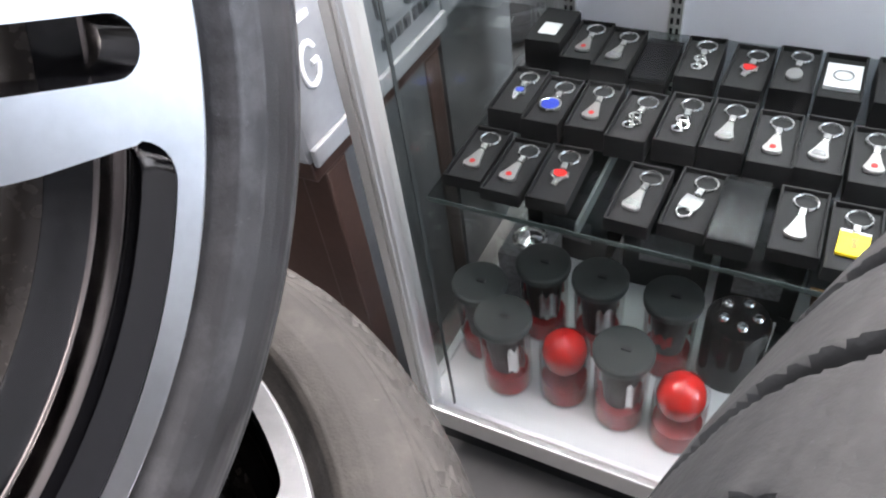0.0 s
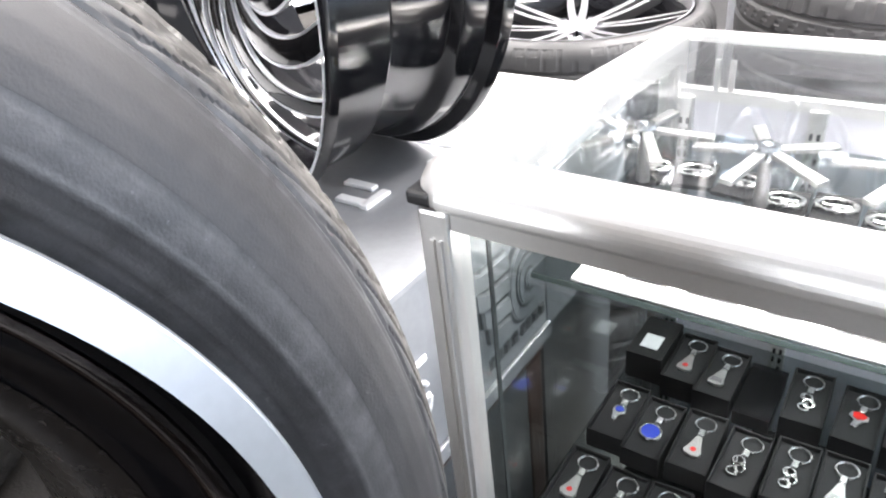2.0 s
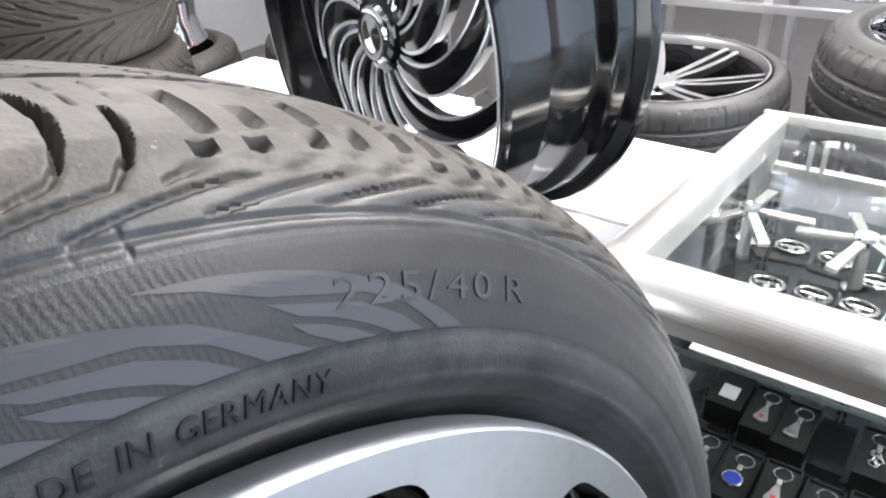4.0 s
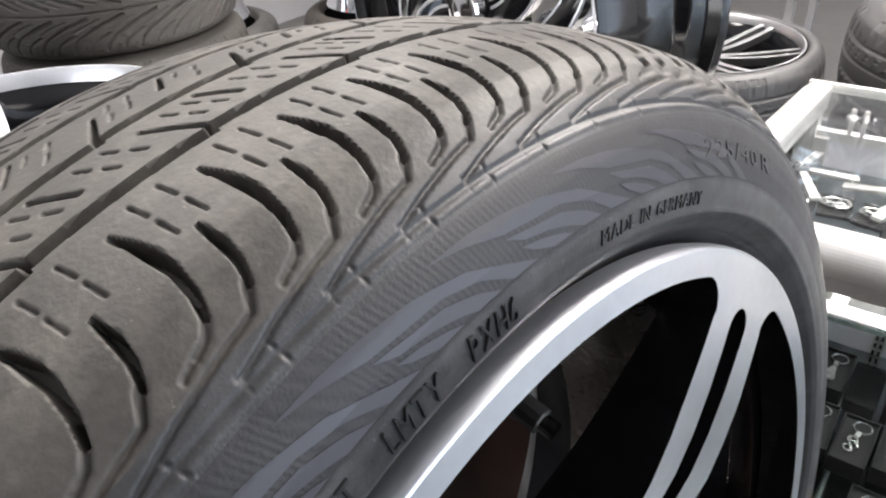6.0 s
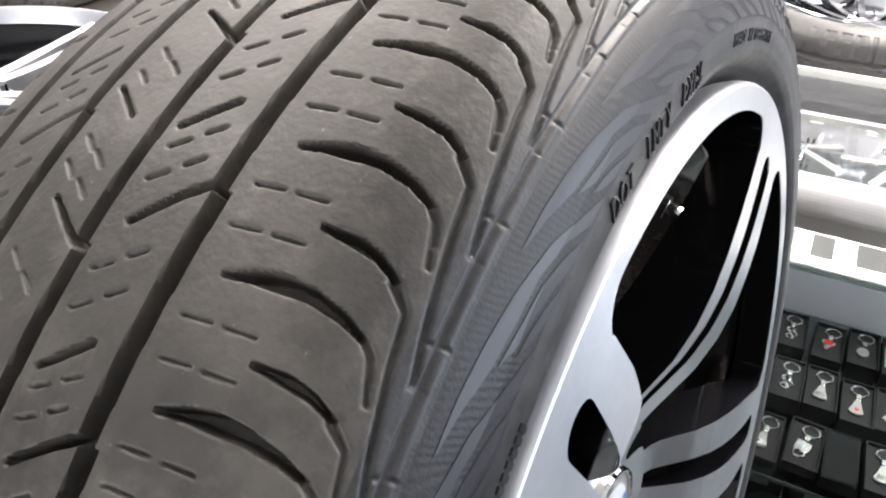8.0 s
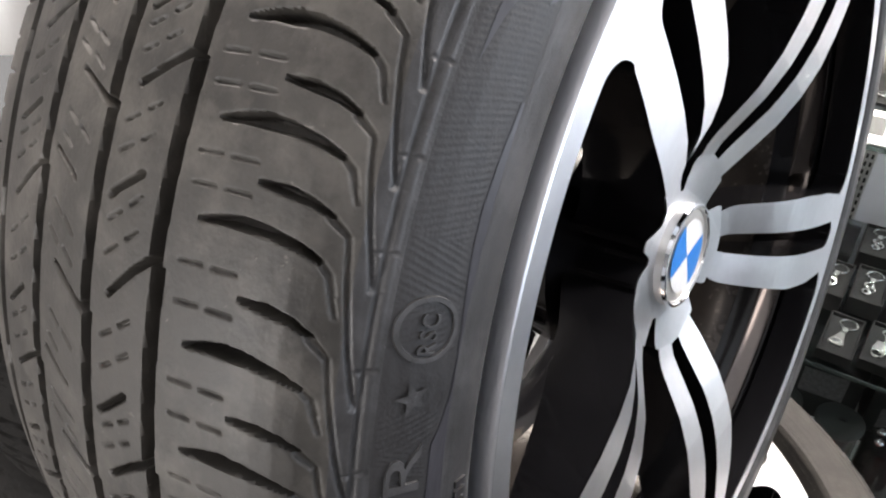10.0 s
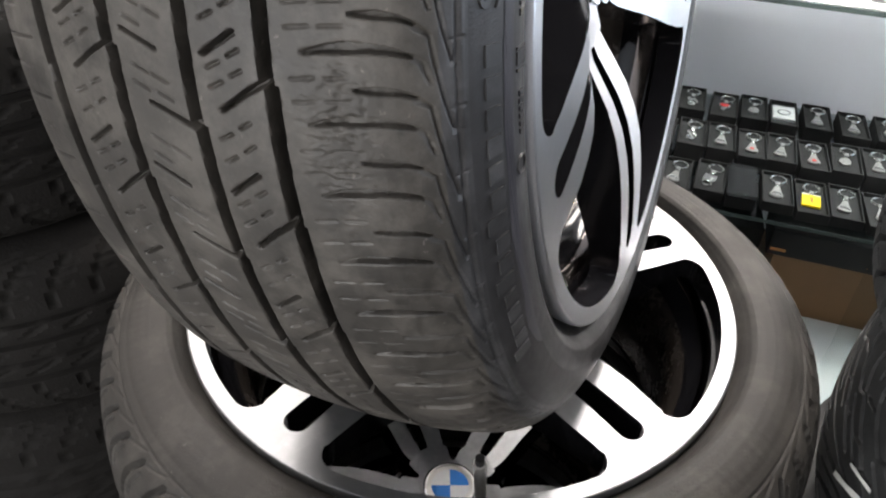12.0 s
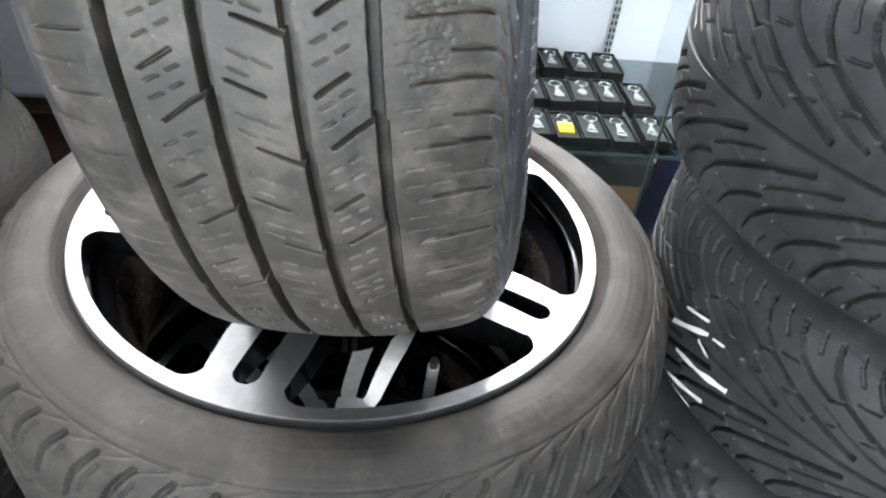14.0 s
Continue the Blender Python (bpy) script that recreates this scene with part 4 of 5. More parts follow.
# posts: each a tube with two ribs and a door channel
for px in (0.0, CW - 0.03):
    for py in (-0.01, CD - 0.03):
        bm = boxed(px, px + 0.030, py, py + 0.034, 0.10, 0.996 if py < 0.1 else 0.945, 0.004)
        box(bm, px + 0.012, px + 0.016, py - 0.003, py, 0.10, 0.968)
        box(bm, px + 0.021, px + 0.024, py - 0.003, py, 0.10, 0.968)
        part("post", bm, ALU, case)
part("base_board", boxed(0.0, CW, 0.0, CD, 0.092, 0.13, 0.002), WHITE, case, "white laminate floor board")
part("base_rail", boxed(-0.006, CW + 0.006, -0.014, 0.0, 0.094, 0.138, 0.003), ALU, case)
part("plinth", boxed(0.02, CW - 0.02, 0.02, CD - 0.02, 0.0, 0.092), BLACK_PLASTIC, case)
part("back_panel", boxed(0.03, CW - 0.03, CD - 0.018, CD - 0.008, 0.13, 0.884), SHELF_PANEL, case, "pale lilac-grey back panel")
for x in (0.03, 0.205, 0.69, 1.1):
    bm = boxed(x, x + 0.022, CD - 0.030, CD - 0.018, 0.13, 0.89, 0.001)
    s = part("shelf_standard", bm, ALU, case, "slotted aluminium shelf strip")
    bm = bmesh.new()
    for i in range(41):
        z = 0.15 + i * 0.0175
        box(bm, x + 0.004, x + 0.0085, CD - 0.0308, CD - 0.0300, z, z + 0.010)
        box(bm, x + 0.0135, x + 0.018, CD - 0.0308, CD - 0.0300, z, z + 0.010)
    part("slot", bm, BLACK_PLASTIC, s)
pane = part("front_pane", boxed(0.03, 0.645, 0.006, 0.010, 0.138, 0.977), GLASS, case, "clear sliding glass pane")
pane2 = part("front_pane", boxed(0.60, CW - 0.03, 0.014, 0.018, 0.138, 0.977), GLASS, case, "clear sliding glass pane")
side = part("side_pane", boxed(0.012, 0.016, 0.02, CD - 0.03, 0.13, 0.944), GLASS, case, "clear glass side pane")
side2 = part("side_pane", boxed(CW - 0.016, CW - 0.012, 0.02, CD - 0.03, 0.13, 0.944), GLASS, case, "clear glass side pane")
top = lean(part("top_pane", boxed(0.038, CW - 0.038, 0.038, CD - 0.0165, 1.022, 1.028), GLASS, case, "clear glass top pane"))
GLASS_EDGE = mat("glass_edge", (0.045, 0.06, 0.058), 0.15, vary=0.1, scale=30)
SHELF_GLASS = glass_mat("shelf_glass", (0.72, 0.76, 0.76))
DARK_EDGE = mat("dark_seal", (0.02, 0.025, 0.025), 0.4, vary=0.1)
part("pane_edge", boxed(0.0588, 0.0600, 0.0045, 0.0105, 0.138, 0.977), DARK_EDGE, case)
part("pane_edge", boxed(0.6445, 0.6485, 0.004, 0.011, 0.138, 0.977), GLASS_EDGE, case)
for z, y0, name in ((0.478, 0.088, "glass_shelf"), (0.834, 0.146, "glass_shelf")):
    sh = part(name, boxed(0.02, CW - 0.02, y0, CD - 0.032, z, z + 0.007), SHELF_GLASS, case, "clear glass shelf with bright front edge")
    part("shelf_edge", boxed(0.02, CW - 0.02, y0 - 0.0012, y0 - 0.0002, z, z + 0.007), GLASS_EDGE, sh)
    for x in (0.205, 0.69, 1.1):
        part("shelf_bracket", boxed(x + 0.009, x + 0.013, y0 + 0.02, CD - 0.03, z - 0.022, z - 0.0005), ALU, sh)
for p in (pane, pane2, side, side2, top):
    p.visible_shadow = False

# ---- keyrings in their boxes ----
SILVER = mat("bright_nickel", (0.52, 0.515, 0.505), 0.24, 1.0, vary=0.08, scale=90, rough_vary=0.1)
PEWTER = mat("satin_pendant", (0.33, 0.325, 0.32), 0.4, 0.85, vary=0.12, scale=120, bump=0.2, bump_scale=600)
RED = mat("red_enamel", (0.55, 0.015, 0.012), 0.28, vary=0.1, scale=60)
BLUE = mat("blue_enamel", (0.015, 0.04, 0.36), 0.28, vary=0.1, scale=60)
YELLOW = mat("yellow_enamel", (0.85, 0.62, 0.01), 0.35, vary=0.05, scale=60)
LABEL_WHITE = mat("white_label", (0.58, 0.585, 0.59), 0.5, vary=0.05, scale=60)
VELVET = mat("black_velvet", (0.006, 0.006, 0.007), 0.85, vary=0.3, scale=200, bump=0.3, bump_scale=1500)


def gift_box(x, y, z, h, turn=0.0):
    b = thing("gift_box", pose(x, y, z, 0, 0, turn), "small open black card box on a glass shelf", "box", "keyring boxes")
    w, l = 0.0268, 0.056
    bm = bmesh.new()
    for q in ((-w, w, -l, -l + 0.003), (-w, w, l - 0.003, l), (-w, -w + 0.003, -l + 0.003, l - 0.003), (w - 0.003, w, -l + 0.003, l - 0.003)):
        box(bm, *q, 0, h, 0.0006, 1)
    part("tray", bm, CARD_BLACK, b)
    part("insert", boxed(-w + 0.003, w - 0.003, -l + 0.003, l - 0.003, 0.0, h - 0.007), VELVET, b)
    return b


def outline_plate(pts, z0, z1, bevel=0.0008):
    bm = bmesh.new()
    vs = [bm.verts.new((x, y, z0)) for x, y in pts]
    f = bm.faces.new(vs)
    up = bmesh.ops.extrude_face_region(bm, geom=[f])
    bmesh.ops.translate(bm, vec=(0, 0, z1 - z0), verts=[v for v in up["geom"] if isinstance(v, bmesh.types.BMVert)])
    bmesh.ops.recalc_face_normals(bm, faces=bm.faces)
    if bevel:
        bmesh.ops.bevel(bm, geom=[e for e in bm.edges if abs(e.verts[0].co.z - z1) < 1e-6 and abs(e.verts[1].co.z - z1) < 1e-6], offset=bevel, segments=2, affect="EDGES")
    return bm


def keyring(x, y, z, kind, turn):
    names = {"fob": "silver keyring with tapered metal fob", "red_fob": "silver keyring with tapered fob and red badge", "disc": "silver keyring with round blue enamel disc",
             "wing": "silver keyring with small winged blue pendant", "heart": "silver keyring with red enamel pendant", "script": "silver keyring with looping wire pendant",
             "plate": "silver keyring with square metal plate", "yellow": "silver keyring with yellow enamel tag", "oval": "silver keyring with oval metal pendant"}
    k = thing("keyring", pose(x, y, z, 0, 0, turn), names[kind] + " in black box", "keyring", "keyrings")
    part("split_ring", ring(ring(bmesh.new(), (0, 0.030, 0.003), 0.0135, 0.0011, None, 32, 6), (0.0003, 0.030, 0.0048), 0.0133, 0.0009, None, 32, 6), SILVER, k, smooth=True)
    part("clasp", boxed(-0.0036, 0.0036, 0.004, 0.018, 0.0005, 0.0062, 0.0012), SILVER, k)
    if kind in ("fob", "red_fob"):
        part("fob", outline_plate([(-0.0035, 0.006), (0.0035, 0.006), (0.0075, -0.012), (0.0118, -0.025), (0.009, -0.031), (0.0, -0.033), (-0.009, -0.031), (-0.0118, -0.025), (-0.0075, -0.012)], 0.0004, 0.0048), PEWTER, k)
        if kind == "red_fob":
            part("badge", outline_plate([(0.004 * math.cos(u), -0.0215 + 0.004 * math.sin(u)) for u in np.linspace(0, 2 * math.pi, 13)[:-1]], 0.0048, 0.0055, 0), RED, k)
        else:
            part("badge", outline_plate([(-0.0062, -0.017), (0.0062, -0.017), (0.0085, -0.027), (-0.0085, -0.027)], 0.0048, 0.0054, 0), SILVER, k)
    elif kind == "disc":
        part("disc", lathe([(0.0004, 0.0002), (0.0004, 0.0155), (0.0045, 0.0158), (0.0052, 0.0145), (0.0045, 0.0128)], 32, "z"), SILVER, k, smooth=True).location = (0, -0.013, 0)
        part("enamel", lathe([(0.0046, 0.0128), (0.0048, 0.0002)], 28, "z"), BLUE, k).location = (0, -0.013, 0)
    elif kind == "wing":
        part("pendant", outline_plate([(-0.008, 0.004), (0.008, 0.004), (0.0095, -0.006), (0.004, -0.012), (0.001, -0.026), (-0.003, -0.024), (-0.006, -0.012), (-0.0095, -0.006)], 0.0004, 0.0045), SILVER, k)
        part("enamel", outline_plate([(0.0062 * math.cos(u), -0.003 + 0.0055 * math.sin(u)) for u in np.linspace(0, 2 * math.pi, 13)[:-1]], 0.0045, 0.0053, 0), BLUE, k)
    elif kind == "heart":
        part("pendant", outline_plate([(-0.011, 0.003), (0.011, 0.003), (0.012, -0.007), (0.006, -0.013), (0.002, -0.026), (-0.004, -0.026), (-0.004, -0.014), (-0.012, -0.007)], 0.0004, 0.0042), SILVER, k)
        part("enamel", outline_plate([(-0.009, 0.0), (-0.004, 0.003), (0.004, 0.003), (0.009, 0.0), (0.007, -0.007), (0.0, -0.011), (-0.007, -0.007)], 0.0042, 0.0052, 0), RED, k)
    elif kind == "script":
        bm = bmesh.new()
        ring(bm, (-0.002, -0.004, 0.0028), 0.0072, 0.0018, None, 20, 6)
        ring(bm, (0.003, -0.015, 0.0028), 0.0068, 0.0018, pose(0, 0, 0, 14, 8, 0), 20, 6)
        ring(bm, (-0.002, -0.025, 0.0028), 0.0064, 0.0017, None, 20, 6)
        rod(bm, (-0.008, 0.002, 0.003), (0.006, -0.03, 0.003), 0.0014, 6)
        part("wire_pendant", bm, SILVER, k, smooth=True)
    elif kind == "plate":
        part("plate", boxed(-0.0115, 0.0115, -0.022, 0.003, 0.0004, 0.0045, 0.0012), SILVER, k)
        part("ring_end", ring(bmesh.new(), (0, -0.028, 0.003), 0.0085, 0.0016, None, 24, 6), SILVER, k, smooth=True)
    elif kind == "yellow":
        part("tag", boxed(-0.0155, 0.0155, -0.032, 0.004, 0.0004, 0.005, 0.0008), YELLOW, k)
        part("mark", outline_plate([(-0.003, -0.006), (0.004, -0.004), (0.002, -0.012), (0.005, -0.02), (-0.002, -0.022), (-0.001, -0.013)], 0.005, 0.0056, 0), mat("tag_mark", (0.35, 0.16, 0.03), 0.4), k)
        part("tag_band", boxed(-0.0155, 0.0155, 0.004, 0.0075, 0.0004, 0.005, 0.0006), LABEL_WHITE, k)
    else:
        part("pendant", outline_plate([(0.0105 * math.cos(u), -0.014 + 0.0145 * math.sin(u)) for u in np.linspace(0, 2 * math.pi, 25)[:-1]], 0.0004, 0.0048), PEWTER, k)
    return k


ROWS = (
    (0.165, 0.485, 0.020, ((0.058, "red_fob"), (0.116, "red_fob"), (0.174, "heart"), (0.278, "fob"), (0.340, "plate"), (0.456, "fob"), (0.513, "yellow"), (0.570, "fob"), (0.628, "fob"), (0.70, "fob"), (0.76, "script"))),
    (0.300, 0.485, 0.034, ((0.062, "wing"), (0.117, "disc"), (0.176, "red_fob"), (0.235, "script"), (0.294, "script"), (0.350, "fob"), (0.408, "red_fob"), (0.462, "fob"), (0.519, "red_fob"), (0.577, "oval"), (0.634, "fob"), (0.70, "fob"))),
    (0.445, 0.485, 0.040, ((0.114, "red_fob"), (0.166, "fob"), (0.283, "script"), (0.349, "heart"), (0.408, "oval"), (0.532, "fob"), (0.600, "fob"), (0.668, "oval"))),
)
for y, z, h, items in ROWS:
    for n, (x, kind) in enumerate(items):
        dy = (0.006, -0.004, 0.0, -0.007, 0.004)[n % 5]
        tilt = (3, -2, 5, -4, 1, 2)[n % 6] if kind != "plate" else -8
        gift_box(x, y + dy, z, h, tilt * 0.3)
        keyring(x, y + dy + 0.004, z + h - 0.0065, kind, tilt - 6)
# a watch-like silver square, a labelled closed box and empty clear boxes
wb = gift_box(0.466, 0.446, 0.485, 0.040)
wb["label"] = "black card box holding a square silver ornament"
orn = thing("ornament", pose(0.466, 0.446, 0.5185), "square silver embossed ornament in a black box", "ornament")
part("plate", boxed(-0.022, 0.022, -0.028, 0.030, 0, 0.006, 0.001), LABEL_WHITE, orn)
part("emblem", ring(bmesh.new(), (0, 0, 0.0065), 0.012, 0.0014, None, 24, 6), SILVER, orn, smooth=True)
cb = thing("carton", pose(0.055, 0.462, 0.485), "closed black carton with small white label", "box")
part("body", boxed(-0.028, 0.028, -0.05, 0.05, 0, 0.05, 0.001), CARD_BLACK, cb)
part("label", boxed(-0.014, 0.014, -0.030, 0.004, 0.0502, 0.0508), LABEL_WHITE, cb)
CLEAR = glass_mat("clear_plastic", (0.55, 0.56, 0.58), 0.22)
for x, y in ((0.222, 0.44), (0.393, 0.158)):
    e = thing("empty_box", pose(x, y, 0.485), "empty box with clear smoky plastic lid", "box")
    part("lid", boxed(-0.026, 0.026, -0.055, 0.055, 0.024, 0.03, 0.001), CLEAR, e)
    part("tray", boxed(-0.025, 0.025, -0.054, 0.054, 0, 0.0235, 0.001), CARD_BLACK, e)

# ---- jars and boxes on the case's floor ----
JAR_GLASS = glass_mat("jar_glass", (0.86, 0.84, 0.84), 0.02)
LID = mat("dark_grey_lid", (0.034, 0.039, 0.038), 0.6, vary=0.15, scale=40)
SLEEVE = mat("smoky_sleeve", (0.022, 0.014, 0.014), 0.3, vary=0.5, scale=40)
BRONZE = mat("bronze_paint", (0.34, 0.17, 0.06), 0.3, 0.6, vary=0.15, scale=30)
CRIMSON = mat("crimson_filling", (0.36, 0.012, 0.014), 0.45, vary=0.5, scale=45, bump=0.4, bump_scale=120)
RED_GLOSS = mat("red_gloss_plastic", (0.62, 0.018, 0.014), 0.16, vary=0.08, scale=20, coat=0.5)
FOIL = mat("silver_foil", (0.75, 0.74, 0.74), 0.25, 0.9, vary=0.2, scale=50)


def jar(x, y, h, r, dome):
    j = thing("jar", pose(x, y, 0.13), "clear jar with crimson filling and " + (dome + " domed cap" if dome else "dark grey lid"), "jar", "jars")
    g = part("glass", lathe([(0.001, 0.001), (0.001, r * 0.94), (0.006, r), (h * 0.8, r), (h, r * 0.97)], 32, "z"), JAR_GLASS, j, smooth=True)
    g.visible_shadow = False
    top = h * (0.36 if dome else 0.30)
    part("filling", lathe([(0.004, 0.001), (0.004, r * 0.9), (top, r * 0.9), (top * 1.1, r * 0.5), (top * 1.1, 0.001)], 24, "z"), CRIMSON, j, smooth=True)
    if not dome:
        # dark sleeve with crimson patches seen through the glass
        part("sleeve", lathe([(top * 1.02, r * 0.62), (h * 0.99, r * 0.84)], 24, "z"), SLEEVE, j, "dark inner sleeve", smooth=True)
        for q in range(3):
            a0 = x * 70 + y * 40 + 2.1 * q
            bm = bmesh.new()
            n = 7
            lo, hi = ([bm.verts.new((r * 0.87 * math.cos(a0 + 0.16 * i), r * 0.87 * math.sin(a0 + 0.16 * i), h * (z0 + 0.05 * math.sin(2.2 * i + q)))) for i in range(n)] for z0 in (0.42 + 0.06 * q, 0.80 - 0.05 * q))
            for i in range(n - 1):
                bm.faces.new((lo[i], lo[i + 1], hi[i + 1], hi[i]))
            part("print", bm, CRIMSON if q else FOIL, j, "crimson print on the sleeve" if q else "pale silver patch")
    if dome:
        pts = [(h * 0.5, r * 0.4), (h * 0.6, r * 0.62), (h * 0.75, r * 0.84), (h * 0.92, r * 0.88), (h * 1.08, r * 0.74), (h * 1.18, r * 0.4), (h * 1.21, 0.001)]
        part("cap", lathe(pts, 32, "z"), RED_GLOSS if dome == "red" else BRONZE, j, "glossy " + dome + " domed cap", smooth=True)
    else:
        part("lid", lathe([(h - 0.001, 0.001), (h - 0.001, r * 1.08), (h + 0.004, r * 1.12), (h + 0.012, r * 1.12), (h + 0.014, r * 1.05), (h + 0.014, 0.001)], 36, "z"), LID, j, "flat dark grey lid with a tab", smooth=False)
        part("lid_tab", boxed(-0.004, 0.010, -0.003, 0.003, h + 0.0142, h + 0.018, 0.001), BLACK_PLASTIC, j)
    return j


for x, y, dome in ((0.056, 0.135, ""), (0.116, 0.085, ""), (0.205, 0.098, "red"), (0.292, 0.090, ""), (0.376, 0.085, "red"), (0.468, 0.088, "bronze"),
                   (0.132, 0.205, ""), (0.222, 0.205, ""), (0.330, 0.205, "")):
    jar(x, y, 0.112 if dome else 0.142, 0.038, dome)
CARBON = mat("carbon_pattern", (0.12, 0.12, 0.125), 0.3, 0.2, vary=0.6, scale=160)
fb = thing("fan_box", pose(0.075, 0.29, 0.13), "grey patterned box with a round silver fitting", "box")
part("body", boxed(-0.04, 0.04, -0.045, 0.045, 0, 0.105, 0.002), CARBON, fb)
part("ring", ring(bmesh.new(), (0, 0, 0.107), 0.026, 0.005, None, 28, 8), SILVER, fb, smooth=True)
part("core", lathe([(0.1052, 0.021), (0.109, 0.02), (0.112, 0.008), (0.113, 0.001)], 24, "z"), CHROME, fb, smooth=True)
tw = thing("black_tin", pose(0.420, 0.225, 0.13), "tall black tin with silver fittings on top", "tin")
part("body", lathe([(0, 0.001), (0, 0.045), (0.12, 0.045), (0.125, 0.042), (0.125, 0.001)], 32, "z"), GLOSS_BLACK, tw, smooth=True)
bm = bmesh.new()
for k in range(5):
    u = 2 * math.pi * k / 5
    bmesh.ops.create_icosphere(bm, subdivisions=2, radius=0.009, matrix=Matrix.Translation((0.024 * math.cos(u), 0.024 * math.sin(u), 0.131)))
part("fitting", bm, CHROME, tw, smooth=True)
for x, y, w, d, h in ((0.115, 0.46, 0.075, 0.09, 0.16), (0.28, 0.45, 0.07, 0.1, 0.21), (0.425, 0.44, 0.06, 0.1, 0.17)):
    ct = thing("carton", pose(x, y, 0.13, 0, 0, 4 if x > 0.2 else -3), "closed dark carton standing behind jars", "box", "dark cartons")
    part("body", boxed(-w, w, -d, d, 0, h, 0.002), CARD_BLACK, ct)
    part("label", boxed(-w * 0.6, w * 0.6, -d - 0.0008, -d - 0.0002, h * 0.3, h * 0.6), CARBON, ct)
KRAFT = mat("kraft_card", (0.23, 0.12, 0.052), 0.7, vary=0.12, scale=30, bump=0.1, bump_scale=200)
kb = thing("cardboard_box", pose(0.62, 0.36, 0.13), "brown cardboard box on the case floor", "box")
part("body", boxed(-0.105, 0.16, -0.063, 0.12, 0, 0.17, 0.002), KRAFT, kb)
part("tape", boxed(-0.105, 0.16, 0.02, 0.05, 0.1702, 0.1706), mat("clear_tape", (0.45, 0.28, 0.14), 0.25), kb)
bb = thing("black_box", pose(0.62, 0.30, 0.306), "long glossy black box lying on a cardboard box", "box")
part("body", boxed(-0.13, 0.15, -0.05, 0.07, 0, 0.06, 0.003), CARD_BLACK, bb)
part("label_strip", boxed(-0.125, -0.095, -0.0508, -0.05, 0.012, 0.018), mat("orange_label", (0.7, 0.3, 0.08), 0.5), bb)
sb = thing("small_box", pose(0.489, 0.245, 0.13, 0, 0, -6), "small black card box with its flap standing open", "box")
part("body", boxed(-0.022, 0.026, -0.034, 0.034, 0, 0.05, 0.0015), CARD_BLACK, sb)
flap = boxed(-0.022, 0.026, 0.032, 0.0345, 0.05, 0.085)
part("flap", flap, CARD_BLACK, sb)

NAVY = mat("navy_card", (0.012, 0.02, 0.07), 0.4, vary=0.2, scale=30)
for x, y, w, d, h, t in ((0.90, 0.34, 0.09, 0.1, 0.26, 6), (1.12, 0.33, 0.09, 0.11, 0.22, -4)):
    nb = thing("carton", pose(x, y, 0.13, 0, 0, t), "closed navy blue carton on the case floor", "box", "dark cartons")
    part("body", boxed(-w, w, -d, d, 0, h, 0.002), NAVY, nb)
    part("label", boxed(-w * 0.5, w * 0.5, -d - 0.0008, -d - 0.0002, h * 0.35, h * 0.6), LABEL_WHITE, nb)

# ---- on the upper glass shelf ----
pk = thing("packet", pose(0.052, 0.215, 0.8415, 0, 0, 8), "small silver packet with red stripe", "packet")
part("body", boxed(-0.024, 0.024, -0.03, 0.03, 0, 0.012, 0.002), FOIL, pk)
part("stripe", boxed(-0.0242, 0.012, -0.004, 0.002, 0.0121, 0.0126), RED, pk)
PLATE_WHITE = mat("plate_white", (0.86, 0.86, 0.84), 0.3, vary=0.03, scale=12)
INK = mat("black_ink", (0.015, 0.015, 0.016), 0.4)
np_ = thing("number_plate", pose(0.066, 0.148, 0.842), "white number plate with dark characters lying flat", "number plate")
part("plate", boxed(0.0, 0.50, 0.0, 0.115, 0, 0.004, 0.0015), PLATE_WHITE, np_)
for x, w in ((0.05, 0.045), (0.115, 0.05), (0.19, 0.03), (0.25, 0.05), (0.35, 0.055), (0.425, 0.055)):
    part("character_bar", boxed(x, x + w, 0.024, 0.09, 0.0042, 0.0046), INK, np_)
for x, y, t in ((0.053, 0.423, 0), (0.106, 0.428, 8), (0.164, 0.422, -6), (0.221, 0.392, 4), (0.104, 0.320, 10), (0.160, 0.323, 0), (0.214, 0.324, -5), (0.275, 0.40, 3), (0.27, 0.33, -4), (0.33, 0.38, 0)):
    b = thing("badge_box", pose(x, y, 0.841, 0, 0, t), "flat black card tray on the upper shelf", "box", "badge boxes")
    part("tray", boxed(-0.025, 0.025, -0.035, 0.035, 0, 0.006, 0.001), CARD_BLACK, b)
    c = thing("badge", pose(x, y, 0.8475, 0, 0, t), "oval silver badge lying in a black tray", "badge", "badges")
    bm = ring(bmesh.new(), (0, 0, 0.003), 0.021, 0.0032, None, 28, 8)
    for v in bm.verts:
        v.co.y *= 0.72
    part("rim", bm, SILVER, c, smooth=True)
    part("bar", boxed(-0.016, 0.016, -0.003, 0.003, 0.001, 0.005, 0.001), SILVER, c)
    part("drop", boxed(-0.004, 0.004, -0.013, 0.0, 0.001, 0.0045, 0.001), PEWTER, c)
